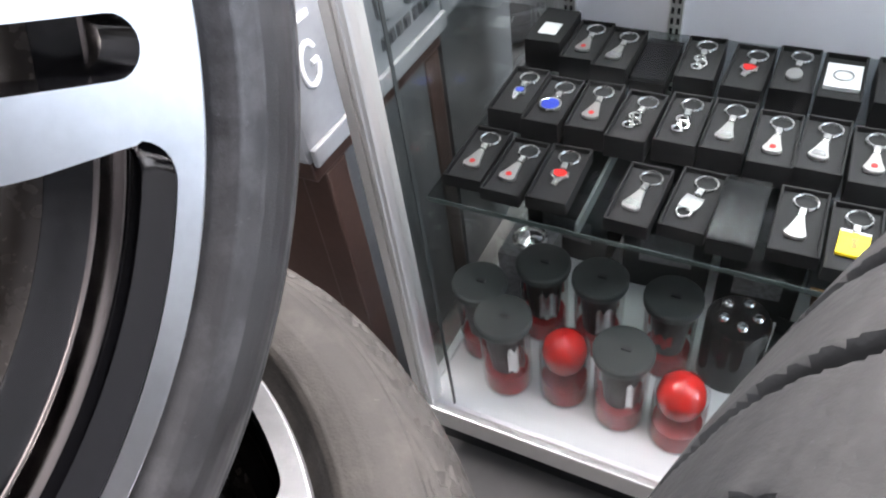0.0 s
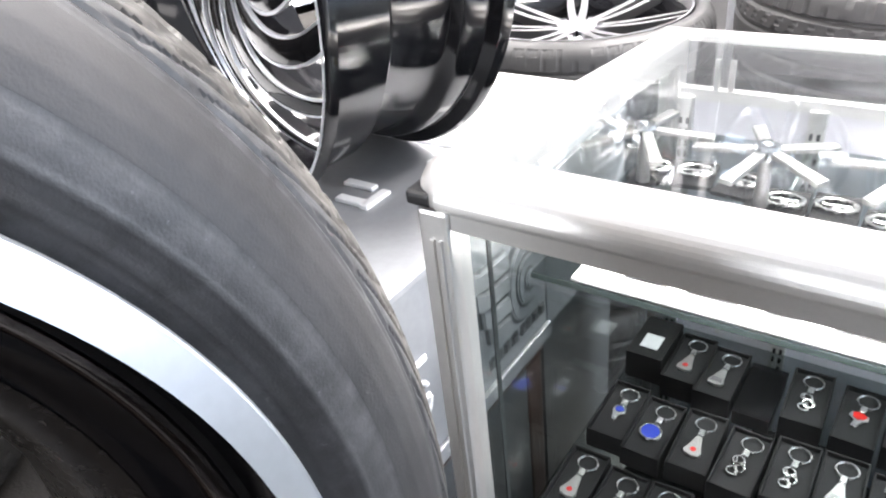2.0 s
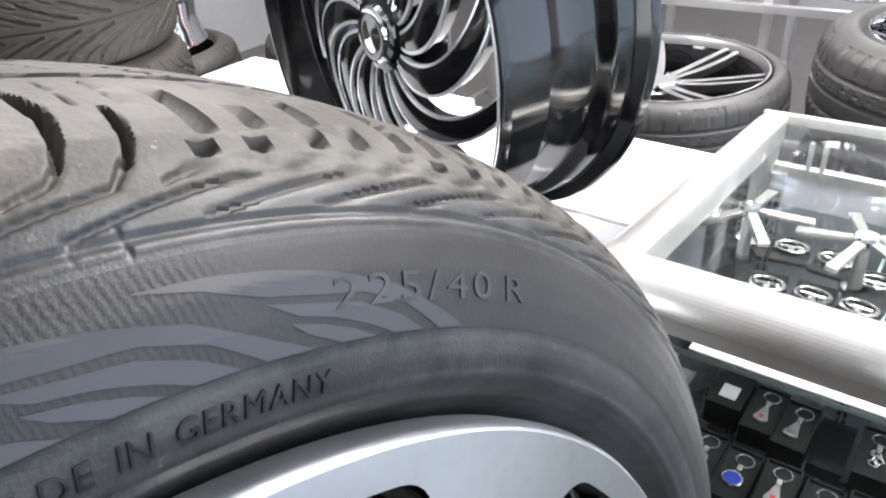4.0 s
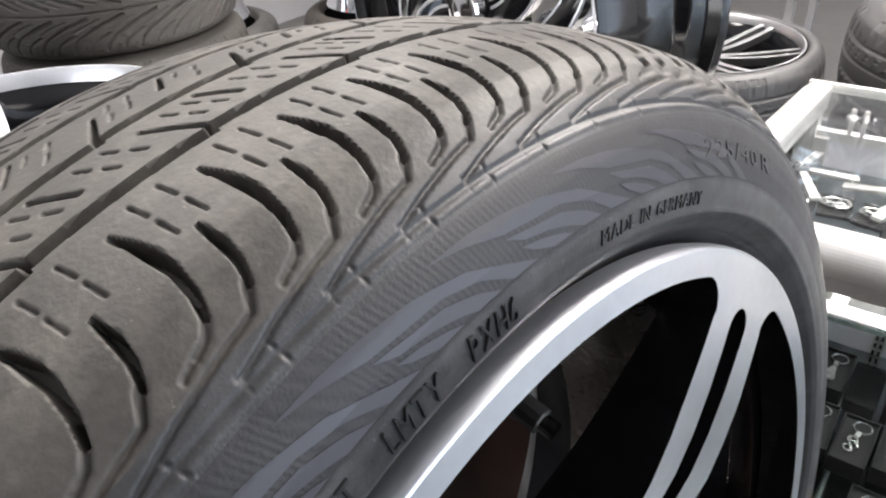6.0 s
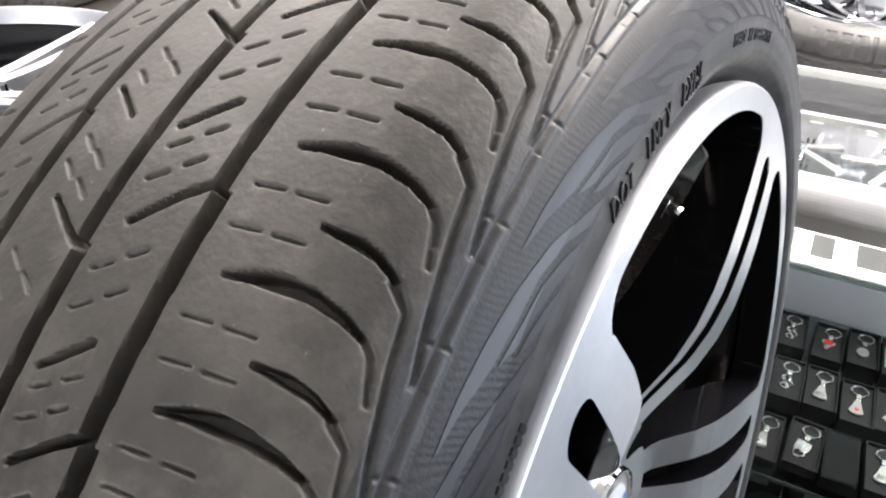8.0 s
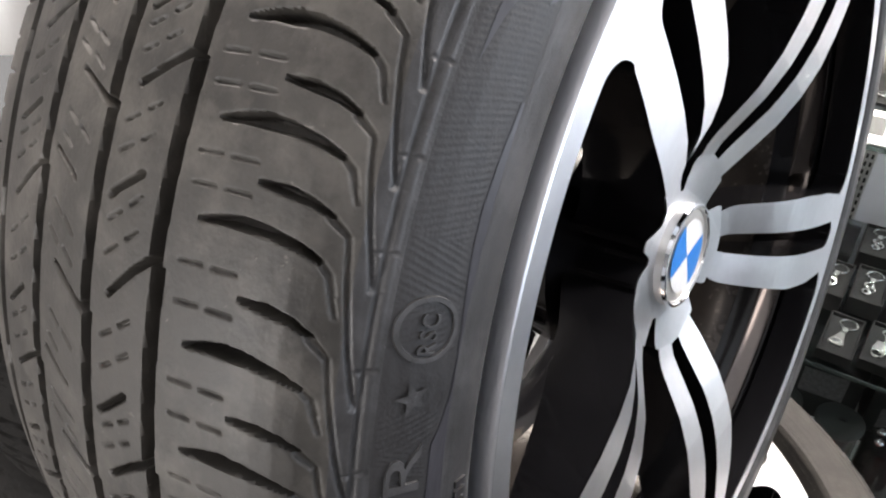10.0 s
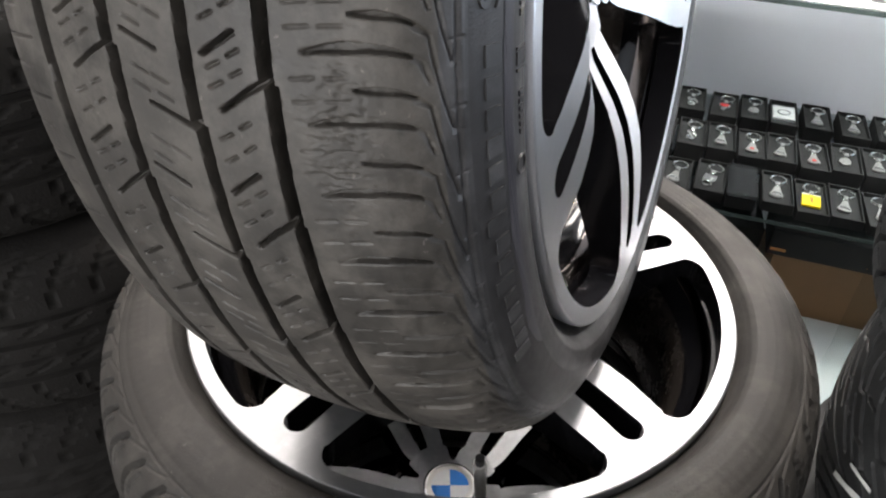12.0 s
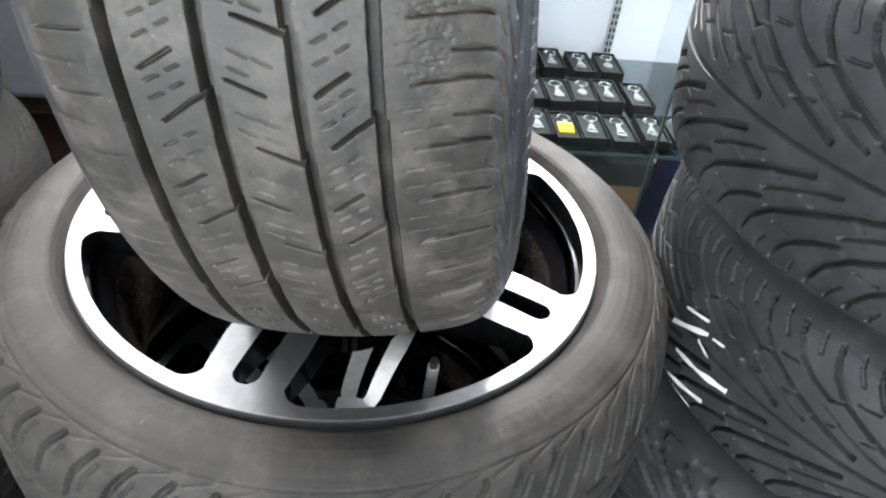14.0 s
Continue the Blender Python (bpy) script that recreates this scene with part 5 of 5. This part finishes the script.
for x, y, t in ((0.052, 0.385, 12), (0.198, 0.376, -34), (0.345, 0.38, 30)):
    s = thing("spoke_stand", pose(x, y, 0.841), "black disc stand with five narrow pale metal arms", "stand", "spoke stands")
    part("disc", lathe([(0, 0.001), (0, 0.018), (0.003, 0.019), (0.006, 0.017), (0.006, 0.001)], 32, "z"), GLOSS_BLACK, s, smooth=True)
    part("pillar", lathe([(0.006, 0.0085), (0.07, 0.0075), (0.072, 0.001)], 20, "z"), PEWTER, s, smooth=True)
    h = part("hub", lathe([(0.07, 0.001), (0.07, 0.014), (0.080, 0.0155), (0.084, 0.0125), (0.084, 0.007), (0.079, 0.0055), (0.079, 0.001)], 28, "z"), CHROME, s, smooth=True)
    for q in range(5):
        a = radians(t + 72 * q)
        bm = boxed(0.012, 0.082, -0.0078, 0.0078, 0.072, 0.079, 0.0018)
        for v in bm.verts:
            v.co.y *= 0.8 + 3.2 * (v.co.x - 0.012)
            v.co.z -= 0.10 * (v.co.x - 0.012)
        bm.transform(Matrix.Rotation(a, 4, "Z"))
        part("arm", bm, PEWTER, s)

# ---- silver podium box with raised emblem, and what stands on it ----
SMOKE = mat("relief_shade_and_panel_grey", (0.10, 0.105, 0.11), 0.4, 0.2, vary=0.2, scale=20)
BROWN = mat("dark_brown_wood", (0.055, 0.032, 0.026), 0.3, vary=0.3, scale=14, bump=0.1, bump_scale=90)
stand = thing("low_table", pose(0, 0, 0), "dark brown wooden table under a silver box", "table")
part("tabletop", boxed(-0.62, -0.085, 0.01, 0.355, 0.54, 0.572, 0.004), BROWN, stand)
for x in (-0.60, -0.13):
    for y in (0.03, 0.30):
        part("leg", boxed(x, x + 0.045, y, y + 0.045, 0, 0.54, 0.004), BROWN, stand)
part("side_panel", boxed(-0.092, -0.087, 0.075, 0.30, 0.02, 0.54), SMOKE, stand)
part("front_panel", boxed(-0.555, -0.13, 0.032, 0.038, 0.02, 0.54), BROWN, stand)
podium = thing("silver_box", pose(0, 0, 0), "silver-grey metal box with raised winged emblem and letters", "box")
part("body", boxed(-0.62, -0.078, 0.0, 0.36, 0.572, 0.858, 0.012, 3), GREY_BOX, podium)
part("foot_rail", boxed(-0.078, -0.070, 0.004, 0.356, 0.572, 0.598, 0.003), GREY_BOX, podium)


def on_side(pts, lift):
    """A raised plate on the box's side, drawn by (y, z) points."""
    bm = bmesh.new()
    a = [bm.verts.new((-0.078, y, z)) for y, z in pts]
    b = [bm.verts.new((-0.078 + lift, y, z)) for y, z in pts]
    n = len(pts)
    bm.faces.new(b)
    for i in range(n):
        bm.faces.new((a[i], a[(i + 1) % n], b[(i + 1) % n], b[i]))
    bmesh.ops.recalc_face_normals(bm, faces=bm.faces)
    bmesh.ops.bevel(bm, geom=[e for e in bm.edges if e.verts[0].co.x > -0.0779 and e.verts[1].co.x > -0.0779], offset=0.0022, segments=2, affect="EDGES")
    return bm


def shield(k):
    """A rounded shield outline about the emblem's middle."""
    pts = []
    for i in range(22):
        u = 2 * math.pi * i / 22
        c, w = math.cos(u), math.sin(u)
        pts.append((0.288 + k * 0.050 * math.copysign(abs(c) ** 0.8, c), 0.722 + k * (0.062 * w if w > 0 else 0.074 * w) - k * 0.006 * abs(c)))
    return pts


# dark outline plates paint the shade in the emblem's creases
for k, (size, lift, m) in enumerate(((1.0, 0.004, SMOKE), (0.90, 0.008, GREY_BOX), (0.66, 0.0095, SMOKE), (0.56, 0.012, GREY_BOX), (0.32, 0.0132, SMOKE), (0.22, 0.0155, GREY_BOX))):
    part("shield_shade_line" if m is SMOKE else "shield_face", on_side(shield(size), lift), m, podium)
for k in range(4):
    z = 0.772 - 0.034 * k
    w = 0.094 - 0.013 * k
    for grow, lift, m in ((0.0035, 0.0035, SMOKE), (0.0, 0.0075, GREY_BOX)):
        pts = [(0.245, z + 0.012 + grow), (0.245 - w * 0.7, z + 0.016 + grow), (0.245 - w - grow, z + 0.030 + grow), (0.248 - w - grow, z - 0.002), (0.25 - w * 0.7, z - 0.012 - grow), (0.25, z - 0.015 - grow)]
        part("feather_shade_line" if m is SMOKE else "feather", on_side(pts, lift), m, podium)
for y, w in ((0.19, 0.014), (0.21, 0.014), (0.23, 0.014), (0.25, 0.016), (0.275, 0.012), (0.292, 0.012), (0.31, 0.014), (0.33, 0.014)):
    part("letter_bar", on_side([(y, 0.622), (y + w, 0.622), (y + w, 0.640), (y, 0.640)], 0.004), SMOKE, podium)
# raised letters near the front edge: an open round letter and an upright
bm = bmesh.new()
for i in range(20):
    u0, u1 = radians(40 + 15.5 * i), radians(40 + 15.5 * (i + 1))
    rod(bm, (-0.077, 0.045 + 0.016 * math.cos(u0), 0.69 + 0.026 * math.sin(u0)), (-0.077, 0.045 + 0.016 * math.cos(u1), 0.69 + 0.026 * math.sin(u1)), 0.0034, 8)
rod(bm, (-0.077, 0.06, 0.69), (-0.077, 0.048, 0.69), 0.0034, 8)
part("raised_letter", bm, WHITE, podium, smooth=True)
part("raised_letter", on_side([(0.03, 0.742), (0.062, 0.742), (0.062, 0.749), (0.03, 0.749)], 0.005), WHITE, podium)
for x, y, w, l in ((-0.25, 0.165, 0.05, 0.014), (-0.225, 0.18, 0.014, 0.05), (-0.27, 0.205, 0.05, 0.014), (-0.20, 0.30, 0.05, 0.014), (-0.18, 0.32, 0.014, 0.05), (-0.36, 0.12, 0.05, 0.014)):
    part("raised_letter", boxed(x - w / 2, x + w / 2, y - l / 2, y + l / 2, 0.858, 0.864, 0.002), WHITE, podium)


# ---- big black rim standing on the box ----
def swirl_rim(m, label):
    w = thing("black_alloy_wheel", m, label, "wheel")
    R, W = 0.297, 0.24
    part("barrel", lathe([(0.0, R), (0.004, R + 0.004), (0.0, R + 0.006), (-0.011, R + 0.006), (-0.015, R - 0.004), (-0.02, R - 0.010), (-0.05, R - 0.012), (-0.085, R - 0.016), (-0.095, R - 0.03), (-0.10, R - 0.032),
                          (-0.165, R - 0.033), (-0.175, R - 0.028), (-0.182, R - 0.018), (-0.19, R - 0.014), (-0.215, R - 0.012), (-0.222, R + 0.004), (-0.226, R + 0.006), (-0.237, R + 0.006), (-W, R + 0.003),
                          (-0.232, R - 0.012), (-0.19, R - 0.022), (-0.165, R - 0.043), (-0.105, R - 0.042), (-0.09, R - 0.026), (-0.02, R - 0.018), (-0.006, R - 0.006)], 160, closed=True), GLOSS_BLACK, w, "gloss black barrel", smooth=True)
    part("lip_line", lathe([(0.0042, R + 0.0035), (0.0048, R + 0.001), (0.0042, R - 0.001)], 128), POLISHED, w, smooth=True)
    part("hub", lathe([(-0.09, 0.001), (-0.09, 0.078), (-0.05, 0.08), (-0.036, 0.076), (-0.032, 0.05), (-0.03, 0.042), (-0.03, 0.001)], 64), GLOSS_BLACK, w, smooth=True)
    part("hub_cap", lathe([(-0.03, 0.04), (-0.022, 0.038), (-0.019, 0.034), (-0.021, 0.030), (-0.019, 0.02), (-0.018, 0.001)], 40), CHROME, w, "silver domed hub cap", smooth=True)
    for k in range(5):
        u = radians(72 * k + 36)
        bm = bmesh.new()
        rod(bm, (-0.06, 0.058 * math.cos(u), 0.058 * math.sin(u)), (-0.0335, 0.058 * math.cos(u), 0.058 * math.sin(u)), 0.0115, 16)
        part("bolt_hole", bm, BLACK_PLASTIC, w)

    def spine(k, f):
        r = 0.05 + (R - 0.05 - 0.031) * f
        a = 2 * math.pi * k / 11 + 1.15 * f ** 1.35
        x = -0.034 + 0.012 * math.sin(math.pi * min(1, f * 1.6) * 0.5) - 0.042 * f ** 2.2
        hw = 0.010 + 0.013 * math.sin(math.pi * min(1.0, f * 1.05)) ** 0.8 + 0.006 * f
        c, s = math.cos(a), math.sin(a)
        return Vector((x, r * c, r * s)), Vector((0, -s, c)) * hw, hw

    for k in range(11):
        bm = bmesh.new()
        rows = []
        for i in range(19):
            o, t, hw = spine(k, i / 18)
            d = Vector((-0.024, 0, 0))
            rows.append([bm.verts.new(o + t), bm.verts.new(o + t * 0.5 + Vector((0.002, 0, 0))), bm.verts.new(o - t * 0.5 + Vector((0.002, 0, 0))), bm.verts.new(o - t), bm.verts.new(o - t * 0.8 + d), bm.verts.new(o + t * 0.8 + d)])
        for p, q in zip(rows, rows[1:]):
            for j in range(6):
                bm.faces.new((p[j], p[(j + 1) % 6], q[(j + 1) % 6], q[j]))
        bmesh.ops.recalc_face_normals(bm, faces=bm.faces)
        sp = part("spoke", bm, GLOSS_BLACK, w, smooth=True)
        bm = bmesh.new()
        for side in (-1, 1):
            rows = []
            for i in range(19):
                o, t, hw = spine(k, i / 18)
                lift = Vector((0.0012, 0, 0))
                rows.append([bm.verts.new(o + side * t * (1 + 0.0012 / hw) - lift * 3), bm.verts.new(o + side * t * (1 + 0.0008 / hw) + lift), bm.verts.new(o + side * t * (1 - 0.0042 / hw) + lift)])
            for p, q in zip(rows, rows[1:]):
                for j in range(2):
                    bm.faces.new((p[j], p[j + 1], q[j + 1], q[j]))
        part("spoke_line", bm, POLISHED, sp, "thin machined silver edge lines" if k == 0 else "")
    return w


swirl_rim(pose(-0.414, 0.143, 1.162, 0, 0, -107.8), "large gloss black multi-spoke rim standing on a silver box")

# ---- white counter ----
counter = thing("counter", pose(0, 0, 0), "white laminate counter behind a silver box", "counter")
part("worktop", boxed(-0.625, -0.085, 0.364, 0.665, 0.83, 0.858, 0.003), WHITE, counter)
part("worktop", boxed(-1.36, -0.629, 0.02, 0.70, 0.83, 0.858, 0.003), WHITE, counter)
part("base", boxed(-1.33, -0.632, 0.05, 0.68, 0, 0.83), WHITE, counter)
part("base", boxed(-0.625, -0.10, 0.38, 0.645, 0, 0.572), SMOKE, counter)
part("side_panel", boxed(-0.625, -0.082, 0.366, 0.655, 0.574, 0.828, 0.003), GREY_BOX, counter)

# ---- wheels and tyres behind ----
def block_depth(thetas, ss, n=58):
    """A road tread of straight ribs with cross cuts on both shoulders."""
    p = np.asarray(thetas) / 360 * n
    P, S = np.broadcast_to(p[:, None], (len(p), len(ss))), np.broadcast_to(ss[None, :], (len(p), len(ss)))
    M = np.full(P.shape, 2 * math.pi * 324 / n)
    D = np.zeros(P.shape)
    s = s_of_x
    for x0 in (-52, -18, 18, 52):
        np.maximum(D, np.clip((8 / 2 - np.abs(S - s(x0))) / 2 + 0.5, 0, 1) * 6, out=D)
    for sg in (-1, 1):
        np.maximum(D, groove(P, S, M, [(0, s(sg * 56)), (0.08, s(sg * 80)), (0.1, s(sg * 97))], 4.5, 5, ramp=1.5), out=D)
        np.maximum(D, groove(P, S, M, [(0.5, s(sg * 86)), (0.5, s(sg * 97))], 3.0, 3, ramp=1.5), out=D)
    np.maximum(D, groove(P, S, M, [(0, s(-30)), (0.5, s(-22))], 3, 4, ramp=1.5), out=D)
    np.maximum(D, groove(P, S, M, [(0.2, s(22)), (0.7, s(46))], 3, 4, ramp=1.5), out=D)
    return D


_th4 = np.arange(0, 360, 2.2)
_ss4 = np.concatenate([np.arange(-S_END, s_of_x(-98), 5), np.arange(s_of_x(-98), s_of_x(98), 4.2), np.arange(s_of_x(98), S_END, 6), [S_END]])
GREY_ALLOY = mat("satin_grey_alloy", (0.42, 0.42, 0.43), 0.38, 1.0, vary=0.1, scale=30)
GREY_RUBBER = mat("grey_rubber", (0.034, 0.034, 0.034), 0.5, vary=0.25, scale=10, bump=0.1, bump_scale=500)
TAN_RUBBER = mat("dust_tan_rubber", (0.030, 0.027, 0.0235), 0.6, vary=0.3, scale=8, bump=0.2, bump_scale=300)
_shared = {}


def road_tyre(parent, outer, inner, wide, material, name="tyre", fine=False):
    key = (outer, inner, wide, material.name, fine)
    if key in _shared:
        ob = new(name, _shared[key])
        ob.parent = parent
        return ob
    th, ss = _th4, _ss4
    if fine:
        th = np.arange(0, 360, 1.2)
        ss = np.concatenate([np.arange(-S_END, s_of_x(-98), 8), np.arange(s_of_x(-98), 0, 4), np.arange(0, s_of_x(99), 2.2), np.arange(s_of_x(99), S_END, 3), [S_END]])
    ob = tyre_grid(name, th, ss, block_depth(th, ss), parent, (material, material), s_of_x(96), wide=wide)
    for v in ob.data.vertices:
        r = math.hypot(v.co.y, v.co.z)
        k = (inner + (r - 0.2395) * (outer - inner) / (0.3265 - 0.2395)) / r
        v.co.y, v.co.z = v.co.y * k, v.co.z * k
    _shared[key] = ob.data
    return ob


def fan_rim(w, R, pairs, twin, face, body, dish=0.03, half=0.10):
    """A rim with slim spokes, single or twin, face towards local +x."""
    part("barrel", lathe([(half, R), (half + 0.003, R + 0.003), (half - 0.004, R + 0.006), (half - 0.02, R + 0.002), (half - 0.03, R - 0.012), (0.0, R - 0.02), (-half + 0.02, R - 0.006), (-half, R + 0.004),
                          (-half, R - 0.004), (-half + 0.02, R - 0.014), (0.0, R - 0.03), (half - 0.032, R - 0.02), (half - 0.018, R - 0.008)], 80, closed=True), body, w, smooth=True)
    part("rim_lip", lathe([(half + 0.0035, R + 0.002), (half + 0.004, R - 0.002), (half - 0.002, R - 0.006), (half - 0.016, R - 0.0095)], 80), face, w, smooth=True)
    part("hub", lathe([(0.0, 0.001), (0.0, 0.06), (half - dish - 0.012, 0.062), (half - dish, 0.045), (half - dish + 0.004, 0.032), (half - dish + 0.006, 0.001)], 36), face, w, smooth=True)
    for k in range(pairs):
        for side in ((-1, 1) if twin else (0,)):
            bm = bmesh.new()
            a0 = 2 * math.pi * k / pairs
            rows = []
            for i in range(9):
                f = i / 8
                r = 0.035 + (R - 0.045) * f
                a = a0 + side * (0.07 + 0.10 * (1 - f))
                hw = 0.0095 - 0.003 * f
                x = half - dish + (dish - 0.008) * f ** 1.6
                c, s = math.cos(a), math.sin(a)
                o, t = Vector((x, r * c, r * s)), Vector((0, -s, c)) * hw
                rows.append([bm.verts.new(o + t), bm.verts.new(o - t), bm.verts.new(o - t * 0.6 + Vector((-0.02, 0, 0))), bm.verts.new(o + t * 0.6 + Vector((-0.02, 0, 0)))])
            for p, q in zip(rows, rows[1:]):
                for j in range(4):
                    bm.faces.new((p[j], p[(j + 1) % 4], q[(j + 1) % 4], q[j]))
            bmesh.ops.recalc_face_normals(bm, faces=bm.faces)
            part("spoke", bm, face, w)
    for k in range(5):
        u = 2 * math.pi * (k + 0.5) / 5
        bm = bmesh.new()
        rod(bm, (half - dish - 0.01, 0.05 * math.cos(u), 0.05 * math.sin(u)), (half - dish + 0.004, 0.05 * math.cos(u), 0.05 * math.sin(u)), 0.007, 10)
        part("bolt", bm, CHROME, w)
    return w


# silver twin-spoke wheel on a stack of low tyres
for k, z in enumerate((0.778, 0.57, 0.36, 0.12)):
    m = pose(-0.350, 1.03, z, 0, -90, 0) @ pose(0, 0, 0, 25 + 31 * k, 0, 0)
    if k == 0:
        w = thing("alloy_wheel", m, "silver twin-spoke wheel lying on a tyre stack behind a counter", "wheel", "alloy wheels")
        fan_rim(w, 0.237, 7, True, GREY_ALLOY, GLOSS_BLACK, 0.035, 0.096)
        road_tyre(w, 0.288, 0.236, 0.95, GREY_RUBBER, fine=True)
    else:
        w = thing("tyre", m, "black road tyre lying in a stack", "tyre", "background tyres")
        road_tyre(w, 0.288, 0.236, 0.95 if k < 3 else 1.15, GREY_RUBBER, "tyre_body")
# chrome wheel in a grey tyre on its stack
for k, z in enumerate((0.845, 0.60, 0.36, 0.12)):
    m = pose(0.26, 1.235, z, 0, -90, 0) @ pose(0, 0, 0, 10 + 37 * k, 0, 0)
    if k == 0:
        w = thing("chrome_wheel", m, "chrome wheel in grey tyre lying on a tyre stack", "wheel", "chrome wheels")
        fan_rim(w, 0.232, 12, False, CHROME, CHROME, 0.05, 0.115)
        road_tyre(w, 0.3265, 0.236, 1.15, GREY_RUBBER, fine=True)
    else:
        w = thing("tyre", m, "black road tyre lying in a stack", "tyre", "background tyres")
        road_tyre(w, 0.3265, 0.236, 1.12, GREY_RUBBER, "tyre_body")
# tyre stacks at the counter's far end
block_like = None
_ss3b = np.concatenate([np.arange(-S_END, s_of_x(-97), 6), np.arange(s_of_x(-97), s_of_x(97), 2.2), np.arange(s_of_x(97), S_END, 6), [S_END]])
for cx, cy, n, material in ((-1.70, 0.335, 6, TAN_RUBBER), (-2.30, 0.95, 3, RUBBER_DARK), (-1.80, 1.50, 3, TAN_RUBBER)):
    for k in range(n):
        t = thing("tyre", pose(cx + 0.01 * (k % 2), cy, 0.117 + 0.233 * k, 0, -90, 0) @ pose(0, 0, 0, 41 * k, 0, 0), "dusty tyre lying in a tall stack", "tyre", "background tyres")
        if n == 6 and k > 2:
            # the upper ones show their tread
            if block_like:
                new("tyre_body", block_like.data).parent = t
            else:
                block_like = tyre_grid("tyre_body", np.arange(0, 360, 0.8), _ss3b, directional_depth(np.arange(0, 360, 0.8), _ss3b, 26), t, (material, material), s_of_x(95), wide=1.1)
        else:
            road_tyre(t, 0.3265, 0.236, 1.08, material, "tyre_body")
        part("inner_liner", lathe([(0.09, 0.24), (0.09, 0.29), (0.0, 0.31), (-0.09, 0.29), (-0.09, 0.24)], 48), RUBBER_DARK, t, smooth=True)

# ---- steel rack with chrome wheels ----
STEEL = mat("bare_steel_tube", (0.52, 0.52, 0.53), 0.35, 0.8, vary=0.12, scale=12, bump=0.05, bump_scale=200)
rack = thing("steel_rack", pose(0, 0, 0), "steel tube rack holding chrome wheels", "rack")
for x in (-1.82, -0.90, -0.42, 0.52, 1.45):
    for y in (2.16, 2.52):
        part("upright", boxed(x - 0.015, x + 0.015, y - 0.015, y + 0.015, 0, 2.0, 0.002), STEEL, rack)
for z in (0.09, 0.74, 1.38):
    for y in (2.128, 2.552):
        part("shelf_bar", boxed(-1.84, 1.47, y - 0.016, y + 0.016, z - 0.014, z + 0.014, 0.002), STEEL, rack)
    for x in (-1.86, 1.49):
        part("end_bar", boxed(x - 0.014, x + 0.014, 2.14, 2.54, z - 0.013, z + 0.013, 0.002), STEEL, rack)
spots = [(-1.36, 0.105), (-0.66, 0.105), (0.05, 0.105), (0.95, 0.105), (-1.36, 0.755), (-0.64, 0.755), (-0.16, 0.755), (0.30, 0.755), (0.78, 0.755), (1.25, 0.755), (-1.3, 1.395), (-0.66, 1.395), (-0.12, 1.395), (0.4, 1.395), (1.0, 1.395)]
proto = None
for k, (x, z) in enumerate(spots):
    m = pose(x, 2.34, z + 0.222, 0, 12, -90 + 9 * ((k * 7) % 5 - 2)) @ pose(0, 0, 0, 23 * k, 0, 0)
    if proto is None:
        proto = thing("chrome_wheel", m, "bright chrome multi-spoke wheel standing on a steel rack", "wheel", "racked wheels")
        fan_rim(proto, 0.218, 9, True, CHROME, CHROME, 0.05, 0.09)
    else:
        copy_thing(proto, m)
# chrome wheels and a red carton on the stacks' tops
for x, y, z in ((-2.30, 0.95, 0.705), (-1.80, 1.50, 0.705)):
    copy_thing(proto, pose(x, y, z + 0.10, 0, -90, 0))
RED_CARD = mat("red_carton_card", (0.55, 0.03, 0.02), 0.55, vary=0.1, scale=20)
rc = thing("red_carton", pose(-2.32, 0.95, 0.91, 0, 0, 24), "red carton lying on a chrome wheel", "carton")
part("body", boxed(-0.17, 0.17, -0.15, 0.15, 0, 0.2, 0.004), RED_CARD, rc)
part("lid_flap", boxed(-0.172, 0.172, -0.152, 0.152, 0.17, 0.204, 0.004), RED_CARD, rc)
CREAM = mat("cream_carton_card", (0.72, 0.68, 0.58), 0.6, vary=0.06, scale=12)
cc = thing("cream_carton", pose(-1.80, 1.50, 0.91, 0, 0, 12), "cream carton lying on a chrome wheel", "carton")
part("body", boxed(-0.22, 0.22, -0.2, 0.2, 0, 0.25, 0.004), CREAM, cc)
part("lid_flap", boxed(-0.222, 0.222, -0.202, 0.202, 0.22, 0.254, 0.004), CREAM, cc)

# silver lip of a wheel lying on the shaded tyre stack
lw = thing("alloy_wheel", pose(-0.62, -0.44, 1.068, 0, -90, 0), "silver wheel lying on a shaded tyre stack", "wheel", "alloy wheels")
fan_rim(lw, 0.222, 5, True, POLISHED, GLOSS_BLACK, 0.03, 0.086)
part("outer_band", lathe([(0.0, 0.206), (0.004, 0.224), (0.03, 0.229), (0.06, 0.2295), (0.083, 0.2295), (0.0885, 0.226), (0.0885, 0.219)], 80), ALU, lw, "bright white-silver outer rim band", smooth=True)
